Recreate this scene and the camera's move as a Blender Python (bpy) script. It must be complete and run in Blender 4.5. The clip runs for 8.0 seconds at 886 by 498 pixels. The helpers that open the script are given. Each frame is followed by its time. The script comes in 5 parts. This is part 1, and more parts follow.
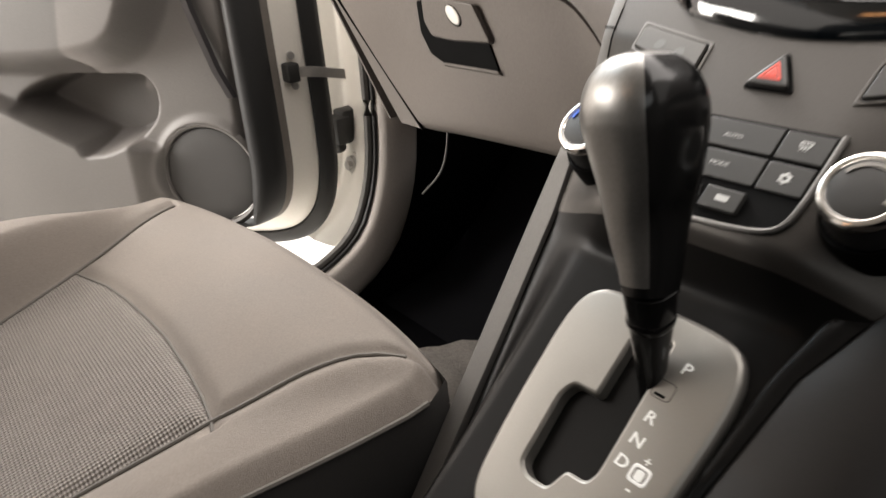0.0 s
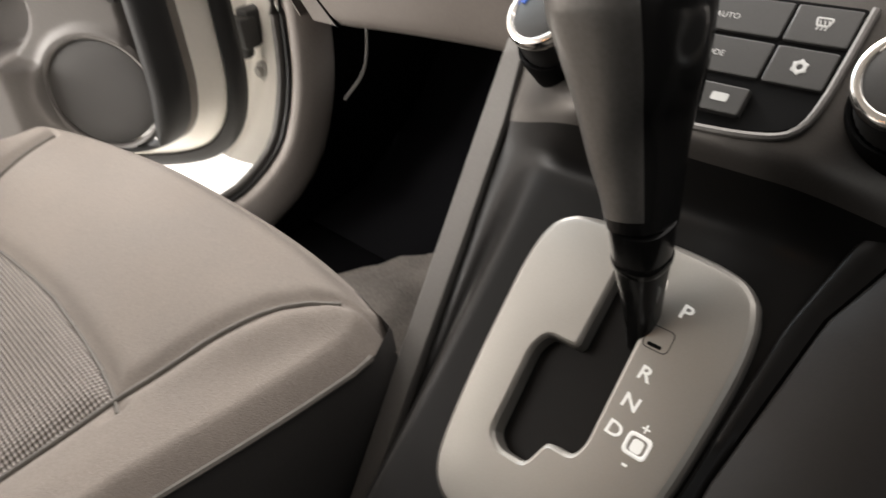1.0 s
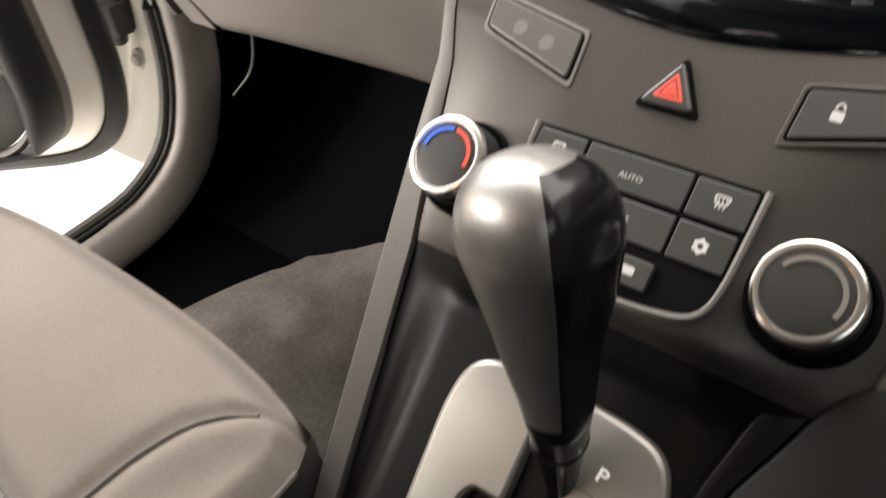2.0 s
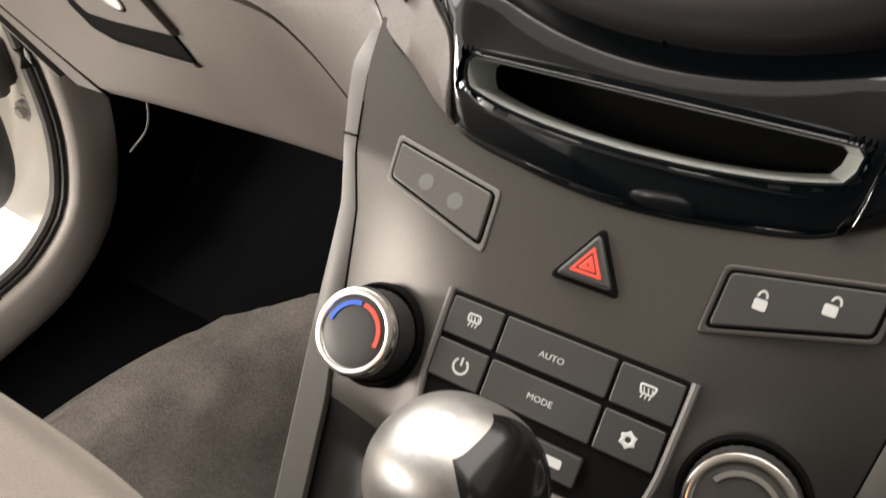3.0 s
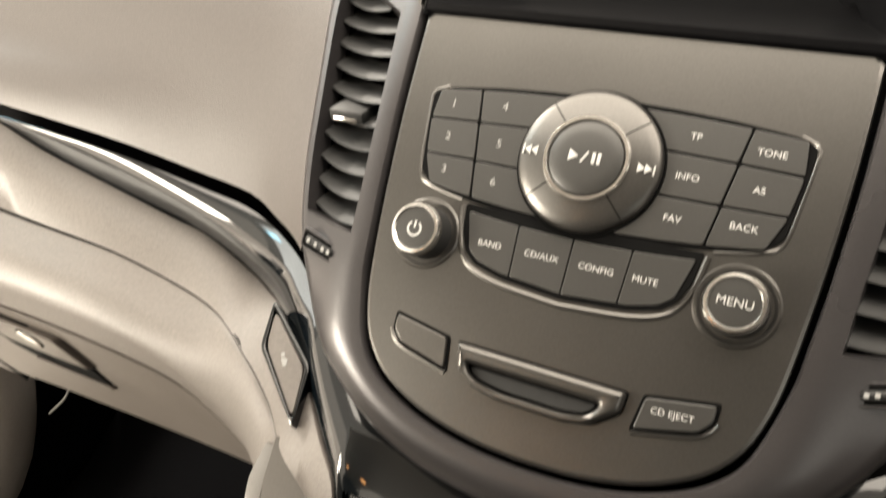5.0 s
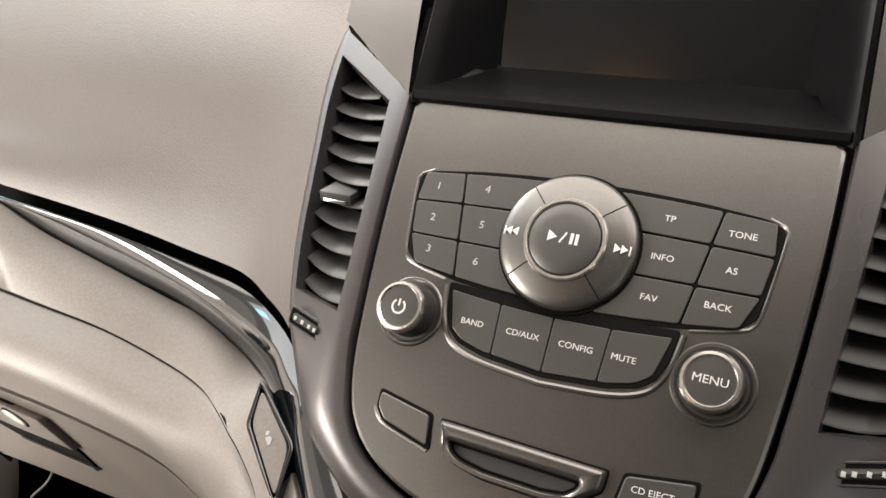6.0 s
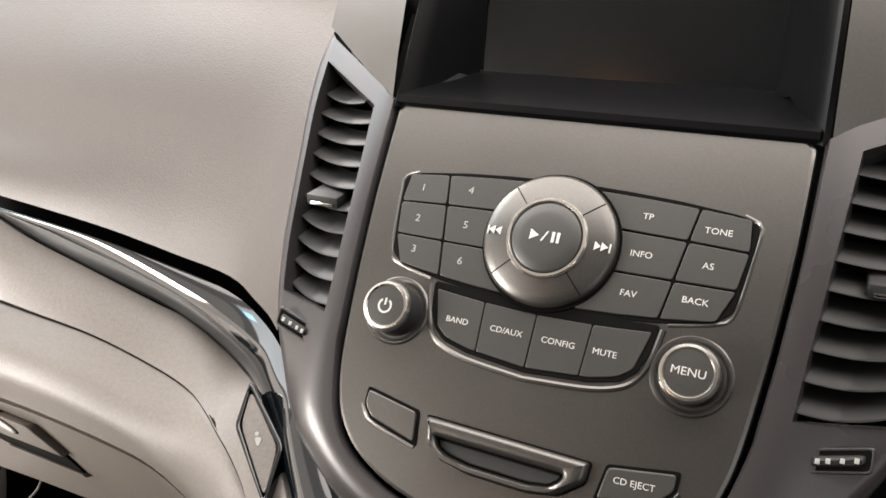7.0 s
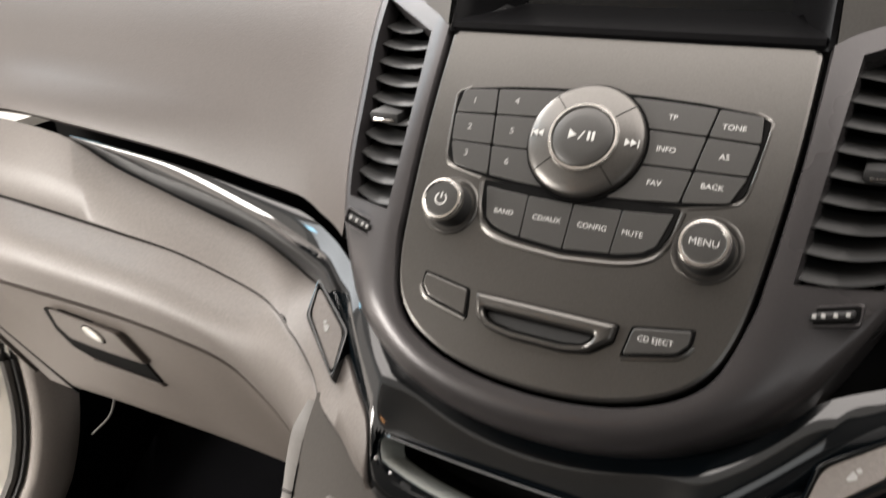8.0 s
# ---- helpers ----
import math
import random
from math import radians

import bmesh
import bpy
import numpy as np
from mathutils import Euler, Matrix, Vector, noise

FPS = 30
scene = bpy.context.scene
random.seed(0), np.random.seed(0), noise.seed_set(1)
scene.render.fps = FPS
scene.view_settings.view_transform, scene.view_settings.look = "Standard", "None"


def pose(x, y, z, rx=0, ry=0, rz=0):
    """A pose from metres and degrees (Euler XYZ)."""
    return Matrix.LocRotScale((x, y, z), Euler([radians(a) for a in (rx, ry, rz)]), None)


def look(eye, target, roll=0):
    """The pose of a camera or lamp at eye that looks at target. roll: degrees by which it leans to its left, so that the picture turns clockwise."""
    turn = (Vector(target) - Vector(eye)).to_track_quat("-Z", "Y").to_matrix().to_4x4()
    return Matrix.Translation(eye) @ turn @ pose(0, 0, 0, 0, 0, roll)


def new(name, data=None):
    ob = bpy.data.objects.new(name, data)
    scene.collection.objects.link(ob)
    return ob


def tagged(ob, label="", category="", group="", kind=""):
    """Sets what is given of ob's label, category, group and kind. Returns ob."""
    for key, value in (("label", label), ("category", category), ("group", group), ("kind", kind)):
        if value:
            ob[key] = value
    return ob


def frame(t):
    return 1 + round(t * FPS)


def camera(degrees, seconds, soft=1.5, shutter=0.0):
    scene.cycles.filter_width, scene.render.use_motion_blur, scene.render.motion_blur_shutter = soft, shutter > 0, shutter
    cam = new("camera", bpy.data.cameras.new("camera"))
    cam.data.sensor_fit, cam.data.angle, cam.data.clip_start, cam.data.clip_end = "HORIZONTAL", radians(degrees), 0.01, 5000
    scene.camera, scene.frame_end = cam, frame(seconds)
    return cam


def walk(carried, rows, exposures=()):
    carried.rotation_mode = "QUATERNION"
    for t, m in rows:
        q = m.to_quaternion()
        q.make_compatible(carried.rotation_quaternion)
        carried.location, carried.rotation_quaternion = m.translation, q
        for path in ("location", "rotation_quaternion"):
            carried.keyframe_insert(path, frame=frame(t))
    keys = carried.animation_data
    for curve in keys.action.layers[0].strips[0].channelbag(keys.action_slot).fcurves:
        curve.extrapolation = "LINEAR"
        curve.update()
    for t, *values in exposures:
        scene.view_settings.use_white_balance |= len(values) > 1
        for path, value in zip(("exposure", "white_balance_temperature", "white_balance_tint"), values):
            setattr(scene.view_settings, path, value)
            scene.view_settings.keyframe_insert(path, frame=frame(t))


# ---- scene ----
cam = camera(60.1, 8.0, shutter=0.5)
PATH = [
    (0, (0.248, -0.61, 0.637), (-1.252, 0.425, -0.188), -4.8),
    (0.2, (0.2103, -0.5934, 0.6168), (-1.273, 0.4507, -0.2268), -6.06),
    (0.5, (0.1897, -0.5896, 0.6078), (-1.244, 0.4862, -0.2796), -6.31),
    (0.7, (0.1835, -0.5828, 0.6086), (-1.212, 0.498, -0.3292), -6.49),
    (1, (0.1739, -0.558, 0.6141), (-1.129, 0.5132, -0.4612), -6.95),
    (1.2, (0.1638, -0.5401, 0.6241), (-1.072, 0.5272, -0.5298), -7.06),
    (1.5, (0.1505, -0.5132, 0.6534), (-0.9943, 0.5539, -0.5925), -7.16),
    (1.7, (0.1333, -0.5052, 0.6776), (-0.9561, 0.5767, -0.6054), -6.34),
    (2, (0.126, -0.499, 0.7121), (-0.9113, 0.6225, -0.5787), -6.39),
    (2.2, (0.104, -0.462, 0.73), (-0.863, 0.658, -0.615), -6.4),
    (3.3, (0.087, -0.425, 0.785), (-0.765, 0.804, -0.542), -5.2),
    (3.5, (0.09394, -0.428, 0.8038), (-0.7488, 0.8217, -0.5109), -4.86),
    (3.7, (0.09608, -0.4235, 0.8138), (-0.7359, 0.8429, -0.4921), -4.52),
    (4, (0.09318, -0.414, 0.8372), (-0.7422, 0.8892, -0.4303), -4.06),
    (4.2, (0.09224, -0.3996, 0.8415), (-0.7423, 0.9276, -0.4017), -3.46),
    (4.5, (0.09499, -0.3821, 0.8667), (-0.7493, 0.9651, -0.3471), -3.67),
    (4.7, (0.09579, -0.369, 0.8912), (-0.7521, 1.022, -0.2669), -3.47),
    (5, (0.09425, -0.356, 0.9052), (-0.7405, 1.12, -0.1535), -2.94),
    (5.2, (0.096, -0.358, 0.905), (-0.765, 1.168, -0.059), -2.6),
    (6.3, (0.105, -0.361, 0.908), (-0.754, 1.226, 0.046), -2.7),
    (6.5, (0.1022, -0.36, 0.9047), (-0.7336, 1.241, 0.04519), -2.56),
    (6.8, (0.103, -0.3628, 0.9056), (-0.717, 1.249, 0.04993), -2.37),
    (7, (0.11, -0.368, 0.907), (-0.737, 1.231, 0.055), -2.5),
    (7.2, (0.1072, -0.3728, 0.9032), (-0.736, 1.227, 0.04986), -2.48),
    (7.5, (0.119, -0.3807, 0.9052), (-0.7634, 1.181, 0.0234), -3.35),
    (7.8, (0.1312, -0.4152, 0.8967), (-0.782, 1.133, 0.01962), -3.27),
    (8, (0.1374, -0.4369, 0.8868), (-0.7906, 1.103, 0.009021), -3.12),
]
walk(cam, [(t, look(eye, target, roll)) for t, eye, target, roll in PATH],
     [(0, -0.20, 6500, 10), (1, -0.14, 6450, 10), (2, 0.06, 6550, 10), (3.5, 0.02, 6750, 10), (4.5, 0.28, 7100, 8), (5.0, 0.24, 7200, 7), (6.4, 0.06, 6550, 10), (7, 0.07, 6500, 10), (8, -0.18, 6500, 10)])

# ---- light: daylight from the hall round the car, through its windows and the open door ----
world = bpy.data.worlds.new("hall_light")
scene.world = world
world.use_nodes = True
wn = world.node_tree.nodes
wl = world.node_tree.links
bg = wn["Background"]
bg.inputs[1].default_value = 1.1
grad = wn.new("ShaderNodeTexCoord")
sep = wn.new("ShaderNodeSeparateXYZ")
ramp = wn.new("ShaderNodeValToRGB")
mapr = wn.new("ShaderNodeMapRange")
mapr.inputs["From Min"].default_value, mapr.inputs["From Max"].default_value = -1, 1
wl.new(grad.outputs["Generated"], sep.inputs[0])
wl.new(sep.outputs["Z"], mapr.inputs["Value"])
wl.new(mapr.outputs[0], ramp.inputs[0])
wl.new(ramp.outputs[0], bg.inputs[0])
ramp.color_ramp.elements[0].position, ramp.color_ramp.elements[0].color = 0.40, (0.34, 0.31, 0.28, 1)
ramp.color_ramp.elements[1].position, ramp.color_ramp.elements[1].color = 0.75, (1.0, 0.93, 0.86, 1)


def area(name, eye, target, sx, sy, watts, colour, spread=180):
    data = bpy.data.lights.new(name, "AREA")
    data.shape, data.size, data.size_y, data.energy, data.color, data.spread = "RECTANGLE", sx, sy, watts, colour, radians(spread)
    ob = new(name, data)
    ob.matrix_world = look(eye, target)
    return ob


area("windscreen_light", (-0.07, 0.17, 1.125), (-0.07, 0.02, 0.625), 1.24, 0.80, 18.0, (1.0, 0.93, 0.88))
area("side_window_light", (-0.78, -0.90, 1.04), (-0.10, -0.70, 0.56), 1.30, 0.45, 1.6, (1.0, 0.90, 0.81))
area("driver_window_light", (0.715, -0.785, 1.015), (0.10, -0.30, 0.68), 0.66, 0.28, 0.6, (0.88, 0.96, 1.0))
area("door_opening_light", (-1.02, -0.62, 0.62), (-0.10, -0.40, 0.42), 1.10, 0.50, 4.5, (1.0, 0.87, 0.77))
# added fill, out of view: brightens the pillar, door edge and left side
area("hall_fill", (-1.95, -1.75, 0.95), (-0.92, 0.0, 0.22), 0.8, 0.8, 46.0, (1.0, 0.95, 0.89), 110)
# added fill, out of view: brightens the floor outside under the door
area("hall_fill_front", (-3.4, 1.6, 2.8), (-1.4, 0.0, -0.3), 1.2, 1.2, 300.0, (1.0, 0.96, 0.92))
area("hall_lamp_side", (-3.35, 0.05, 2.45), (-1.6, 0.0, 0.6), 1.2, 1.9, 34.0, (0.93, 0.97, 1.0))
area("hall_lamp_cool", (-2.4, -0.32, 2.45), (0.0, -0.30, 0.55), 0.32, 0.22, 3.0, (0.22, 0.72, 1.0))
area("dome_lamp", (-0.36, -1.25, 1.225), (-0.30, -1.0, 0.4), 0.10, 0.06, 0.25, (1.0, 0.45, 0.16))

# ---- materials ----


def material(name, colour, rough=0.5, metal=0.0, grain=0.0, grain_size=400, bump_dist=0.0004, vary=0.12, blotch=6, coat=0.0, kind="noise", spec=0.5):
    m = bpy.data.materials.new(name)
    m.use_nodes = True
    n, l = m.node_tree.nodes, m.node_tree.links
    b = n["Principled BSDF"]
    b.inputs["Metallic"].default_value = metal
    b.inputs["Coat Weight"].default_value = coat
    b.inputs["Specular IOR Level"].default_value = spec
    b.inputs["Coat Roughness"].default_value = 0.05
    co = n.new("ShaderNodeTexCoord")
    big = n.new("ShaderNodeTexNoise")
    big.inputs["Scale"].default_value, big.inputs["Detail"].default_value = blotch, 5
    fine = n.new("ShaderNodeTexNoise")
    fine.inputs["Scale"].default_value, fine.inputs["Detail"].default_value = grain_size * 0.5, 3
    l.new(co.outputs["Object"], big.inputs["Vector"])
    l.new(co.outputs["Object"], fine.inputs["Vector"])
    add = n.new("ShaderNodeMath")
    add.operation = "ADD"
    l.new(big.outputs["Fac"], add.inputs[0])
    l.new(fine.outputs["Fac"], add.inputs[1])
    r = n.new("ShaderNodeMapRange")
    r.inputs["From Min"].default_value, r.inputs["From Max"].default_value = 0.6, 1.4
    r.inputs["To Min"].default_value, r.inputs["To Max"].default_value = 1 - vary, 1 + vary
    l.new(add.outputs[0], r.inputs["Value"])
    mul = n.new("ShaderNodeVectorMath")
    mul.operation = "SCALE"
    mul.inputs[0].default_value = colour
    l.new(r.outputs[0], mul.inputs["Scale"])
    l.new(mul.outputs[0], b.inputs["Base Color"])
    rr = n.new("ShaderNodeMapRange")
    rr.inputs["From Min"].default_value, rr.inputs["From Max"].default_value = 0.3, 0.7
    rr.inputs["To Min"].default_value, rr.inputs["To Max"].default_value = max(0.01, rough * 0.88), min(1, rough * 1.12)
    l.new(big.outputs["Fac"], rr.inputs["Value"])
    l.new(rr.outputs[0], b.inputs["Roughness"])
    if grain:
        bm_ = n.new("ShaderNodeBump")
        bm_.inputs["Strength"].default_value, bm_.inputs["Distance"].default_value = grain, bump_dist
        if kind == "leather":
            t = n.new("ShaderNodeTexVoronoi")
            t.feature = "SMOOTH_F1"
            t.inputs["Scale"].default_value = grain_size
            l.new(co.outputs["Object"], t.inputs["Vector"])
            l.new(t.outputs["Distance"], bm_.inputs["Height"])
        elif kind == "weave":
            t = n.new("ShaderNodeTexWave")
            t.bands_direction = "Y"
            t.inputs["Scale"].default_value = grain_size
            t.inputs["Distortion"].default_value = 0.6
            t2 = n.new("ShaderNodeTexWave")
            t2.bands_direction = "X"
            t2.inputs["Scale"].default_value = grain_size * 0.8
            t2.inputs["Distortion"].default_value = 0.6
            mm = n.new("ShaderNodeMath")
            mm.operation = "MULTIPLY_ADD"
            mm.inputs[1].default_value = 0.80
            l.new(co.outputs["Object"], t.inputs["Vector"])
            l.new(co.outputs["Object"], t2.inputs["Vector"])
            l.new(t2.outputs["Fac"], mm.inputs[0])
            l.new(t.outputs["Fac"], mm.inputs[2])
            l.new(mm.outputs[0], bm_.inputs["Height"])
            sh = n.new("ShaderNodeMapRange")
            sh.inputs["From Max"].default_value = 1.8
            sh.inputs["To Min"].default_value, sh.inputs["To Max"].default_value = 0.50, 1.45
            two = n.new("ShaderNodeMath")
            two.operation = "MULTIPLY"
            l.new(mm.outputs[0], sh.inputs["Value"])
            l.new(sh.outputs[0], two.inputs[0])
            l.new(r.outputs[0], two.inputs[1])
            l.new(two.outputs[0], mul.inputs["Scale"])
        else:
            t = n.new("ShaderNodeTexNoise")
            t.inputs["Scale"].default_value, t.inputs["Detail"].default_value = grain_size, 4
            l.new(co.outputs["Object"], t.inputs["Vector"])
            l.new(t.outputs["Fac"], bm_.inputs["Height"])
        l.new(bm_.outputs[0], b.inputs["Normal"])
    return m


PAD = material("dash_leather_grain", (0.070, 0.060, 0.055), 0.48, spec=0.42, grain=0.28, grain_size=900, bump_dist=0.0005, kind="leather")
DASH = material("dash_grey_plastic", (0.118, 0.104, 0.094), 0.50, spec=0.5, vary=0.18, grain=0.30, grain_size=800, bump_dist=0.0005, kind="leather")
LID = material("glovebox_plastic", (0.120, 0.104, 0.092), 0.50, spec=0.5, vary=0.20, grain=0.30, grain_size=800, bump_dist=0.0005, kind="leather")
PANEL = material("console_satin_plastic", (0.066, 0.061, 0.056), 0.40, metal=0.72, grain=0.12, grain_size=1600, bump_dist=0.0002)
FACE_M = material("radio_satin_plastic", (0.098, 0.094, 0.089), 0.31, metal=0.85, grain=0.10, grain_size=1800, bump_dist=0.0002)
BEZEL = material("bezel_graphite_satin", (0.043, 0.040, 0.041), 0.30, metal=0.4, grain=0.08, grain_size=1800, bump_dist=0.0002)
HOOD = material("hood_satin_grey", (0.092, 0.087, 0.081), 0.36, metal=0.4, grain=0.1, grain_size=1500, bump_dist=0.0002)
TRIM = material("console_edge_trim", (0.125, 0.118, 0.110), 0.50, metal=0.3, grain=0.08, grain_size=1500, bump_dist=0.0002)
BUTTON = material("button_soft_black", (0.040, 0.039, 0.037), 0.38, metal=0.3, grain=0.1, grain_size=2500, bump_dist=0.0001)
# slight blue in the black base stands in for cool reflections
GLOSS = material("piano_black", (0.0020, 0.0032, 0.0042), 0.07, vary=0.05, coat=0.3)
WELL = material("console_gloss_grey", (0.005, 0.0048, 0.0046), 0.34, vary=0.1, spec=0.14)
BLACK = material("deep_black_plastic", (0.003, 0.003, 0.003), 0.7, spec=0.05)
SLAT = material("vent_slat_plastic", (0.022, 0.022, 0.022), 0.58, spec=0.22)
CHROME = material("chrome", (0.82, 0.8, 0.77), 0.16, metal=1.0, vary=0.03)
SATIN = material("satin_silver", (0.285, 0.272, 0.25), 0.42, metal=0.75, grain=0.05, grain_size=2500, bump_dist=0.0001, vary=0.05)
LEGEND = material("legend_white", (0.42, 0.42, 0.405), 0.5, vary=0.03)
GATE_PRINT = material("gate_print_white", (0.90, 0.90, 0.87), 0.5, vary=0.03)
SOFT_LEGEND = material("legend_dim_grey", (0.26, 0.26, 0.25), 0.5, vary=0.03)
DIM = material("legend_faint", (0.10, 0.098, 0.093), 0.5, vary=0.03)
RED = material("hazard_red", (0.62, 0.055, 0.03), 0.4, vary=0.05)
BLUE = material("mark_blue", (0.02, 0.10, 0.55), 0.4, vary=0.05)
GREY_RUBBER = material("tray_grey_rubber", (0.30, 0.31, 0.29), 0.55, grain=0.1, grain_size=1500, bump_dist=0.0002)
KNOB_M = material("gear_knob_satin", (0.26, 0.252, 0.240), 0.34, metal=0.8, grain=0.05, grain_size=900, bump_dist=0.0002, kind="leather")
KNOB_GLOSS = material("gear_knob_gloss", (0.007, 0.007, 0.007), 0.16, vary=0.05, spec=0.35)
FABRIC = material("seat_cloth_smooth", (0.176, 0.153, 0.133), 0.9, grain=0.7, grain_size=1200, bump_dist=0.0008, vary=0.20, blotch=9)
RIB = material("seat_cloth_ribbed", (0.205, 0.182, 0.162), 0.9, grain=0.9, grain_size=105, bump_dist=0.0016, vary=0.08, kind="weave")
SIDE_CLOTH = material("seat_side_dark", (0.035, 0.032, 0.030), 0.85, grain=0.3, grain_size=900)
PIPING = material("seat_seam_thread", (0.12, 0.11, 0.098), 0.9)
CARPET = material("carpet_grey", (0.100, 0.089, 0.080), 1.0, grain=0.7, grain_size=420, bump_dist=0.002, vary=0.38, blotch=22)
# the footwell's shade is put into this near-black colour
CARPET_SHADE = material("carpet_shade_black", (0.004, 0.004, 0.0045), 1.0, spec=0.0, grain=0.6, grain_size=500, bump_dist=0.002)
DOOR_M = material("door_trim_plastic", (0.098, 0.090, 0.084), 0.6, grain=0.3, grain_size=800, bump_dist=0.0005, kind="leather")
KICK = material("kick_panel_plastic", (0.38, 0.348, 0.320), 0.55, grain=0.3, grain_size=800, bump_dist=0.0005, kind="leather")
CLOTH_GRILLE = material("speaker_grille", (0.032, 0.030, 0.028), 0.7, grain=0.7, grain_size=1500, bump_dist=0.001)
GREY_SEAL = material("seal_grey_rubber", (0.085, 0.08, 0.074), 0.6)
BROWN_SEAL = material("seal_brown_rubber", (0.14, 0.125, 0.11), 0.5)
RUBBER = material("seal_rubber", (0.012, 0.012, 0.012), 0.5)
PAINT = material("white_body_paint", (0.78, 0.75, 0.69), 0.22, vary=0.03, coat=0.5)
STEEL = material("hinge_steel", (0.36, 0.35, 0.33), 0.35, metal=0.6, grain=0.2, grain_size=600)
FLOOR_OUT = material("hall_floor", (0.75, 0.72, 0.68), 0.4, vary=0.08)
LINING = material("roof_lining", (0.50, 0.475, 0.44), 0.95, grain=0.3, grain_size=600)

SIDE_TRIM = material("console_side_dark", (0.010, 0.0088, 0.0080), 0.48, grain=0.2, grain_size=900, bump_dist=0.0002, spec=0.25)
SHELF = material("screen_shelf_satin", (0.003, 0.003, 0.0034), 0.34, spec=0.09, grain=0.08, grain_size=1500, bump_dist=0.0002)

glass = bpy.data.materials.new("screen_glass")
glass.use_nodes = True
gb = glass.node_tree.nodes["Principled BSDF"]
gb.inputs["Specular IOR Level"].default_value = 0.30
gb.inputs["Base Color"].default_value, gb.inputs["Roughness"].default_value = (0.004, 0.0045, 0.005, 1), 0.16

# ---- shape helpers ----


class Plane:
    """A sloping panel: x across, s down the slope from its origin, h above it."""

    def __init__(self, y, z, degrees):
        a = radians(degrees)
        self.o, self.d, self.n = Vector((0, y, z)), Vector((0, -math.cos(a), -math.sin(a))), Vector((0, -math.sin(a), math.cos(a)))

    def pt(self, x, s, h=0.0):
        return self.o + self.d * s + self.n * h + Vector((x, 0, 0))


FACE = Plane(0, 0.8, 50.4)
LOW = Plane(-0.1815, 0.5405, 41)
GATE = Plane(-0.3097, 0.3957, 40)
SLOT = Plane(-0.150, 0.589, 60)


def thing(name, at, label, category, group="", kind=""):
    ob = new(name)
    ob.empty_display_size = 0.02
    ob.location = at
    return tagged(ob, label, category, group, kind)


def part(name, bm, mat, parent, label="", smooth=40, kind=""):
    bmesh.ops.recalc_face_normals(bm, faces=bm.faces)
    limit = radians(smooth)
    for e in bm.edges:
        if len(e.link_faces) == 2 and (e.calc_face_angle(0.0) > limit or max(len(f.verts) for f in e.link_faces) > 6):
            e.smooth = False
    me = bpy.data.meshes.new(name)
    bm.to_mesh(me)
    bm.free()
    me.materials.append(mat)
    for p in me.polygons:
        p.use_smooth = True
    ob = new(name, me)
    if parent is not None:
        ob.parent = parent
        ob.matrix_parent_inverse = Matrix.Translation(-Vector(parent.location))
    return tagged(ob, label, kind=kind)


def spline(pts, n):
    """n points evenly along a smooth curve through pts."""
    p = np.array([tuple(q) for q in pts], float)
    if len(p) == 2:
        return [tuple(p[0] + (p[1] - p[0]) * i / (n - 1)) for i in range(n)]
    q = np.vstack([2 * p[0] - p[1], p, 2 * p[-1] - p[-2]])
    dense = []
    for i in range(1, len(q) - 2):
        for k in range(16):
            t = k / 16
            a, b, c, d = q[i - 1], q[i], q[i + 1], q[i + 2]
            dense.append(0.5 * (2 * b + (c - a) * t + (2 * a - 5 * b + 4 * c - d) * t * t + (3 * b - a - 3 * c + d) * t ** 3))
    dense.append(p[-1])
    dense = np.array(dense)
    run = np.concatenate([[0], np.cumsum(np.linalg.norm(np.diff(dense, axis=0), axis=1))])
    at = np.linspace(0, run[-1], n)
    return [tuple(np.interp(a, run, dense[:, k]) for k in range(p.shape[1])) for a in at]


def knots(pts, per):
    """A smooth curve through pts with per points from each to the next, so that two such curves pair point by point."""
    p = np.array([tuple(q) for q in pts], float)
    q = np.vstack([2 * p[0] - p[1], p, 2 * p[-1] - p[-2]])
    out = []
    for i in range(1, len(q) - 2):
        for k in range(per):
            t = k / per
            a, b, c, d = q[i - 1], q[i], q[i + 1], q[i + 2]
            out.append(tuple(0.5 * (2 * b + (c - a) * t + (2 * a - 5 * b + 4 * c - d) * t * t + (3 * b - a - 3 * c + d) * t ** 3)))
    out.append(tuple(p[-1]))
    return out


def sheet(rows, closed=False, skip=None, bm=None, back=0.0):
    """A grid of faces over rows of points of equal length. back: metres by which a second skin lies behind it, with its rim closed."""
    bm = bm or bmesh.new()
    grid = [[bm.verts.new(p) for p in row] for row in rows]
    m = len(rows[0])
    made = []
    for i in range(len(rows) - 1):
        for j in range(m if closed else m - 1):
            if skip and skip(i, j):
                continue
            k = (j + 1) % m
            made.append(bm.faces.new((grid[i][j], grid[i][k], grid[i + 1][k], grid[i + 1][j])))
    if back:
        bm.normal_update()
        bmesh.ops.solidify(bm, geom=made, thickness=back)
    return bm


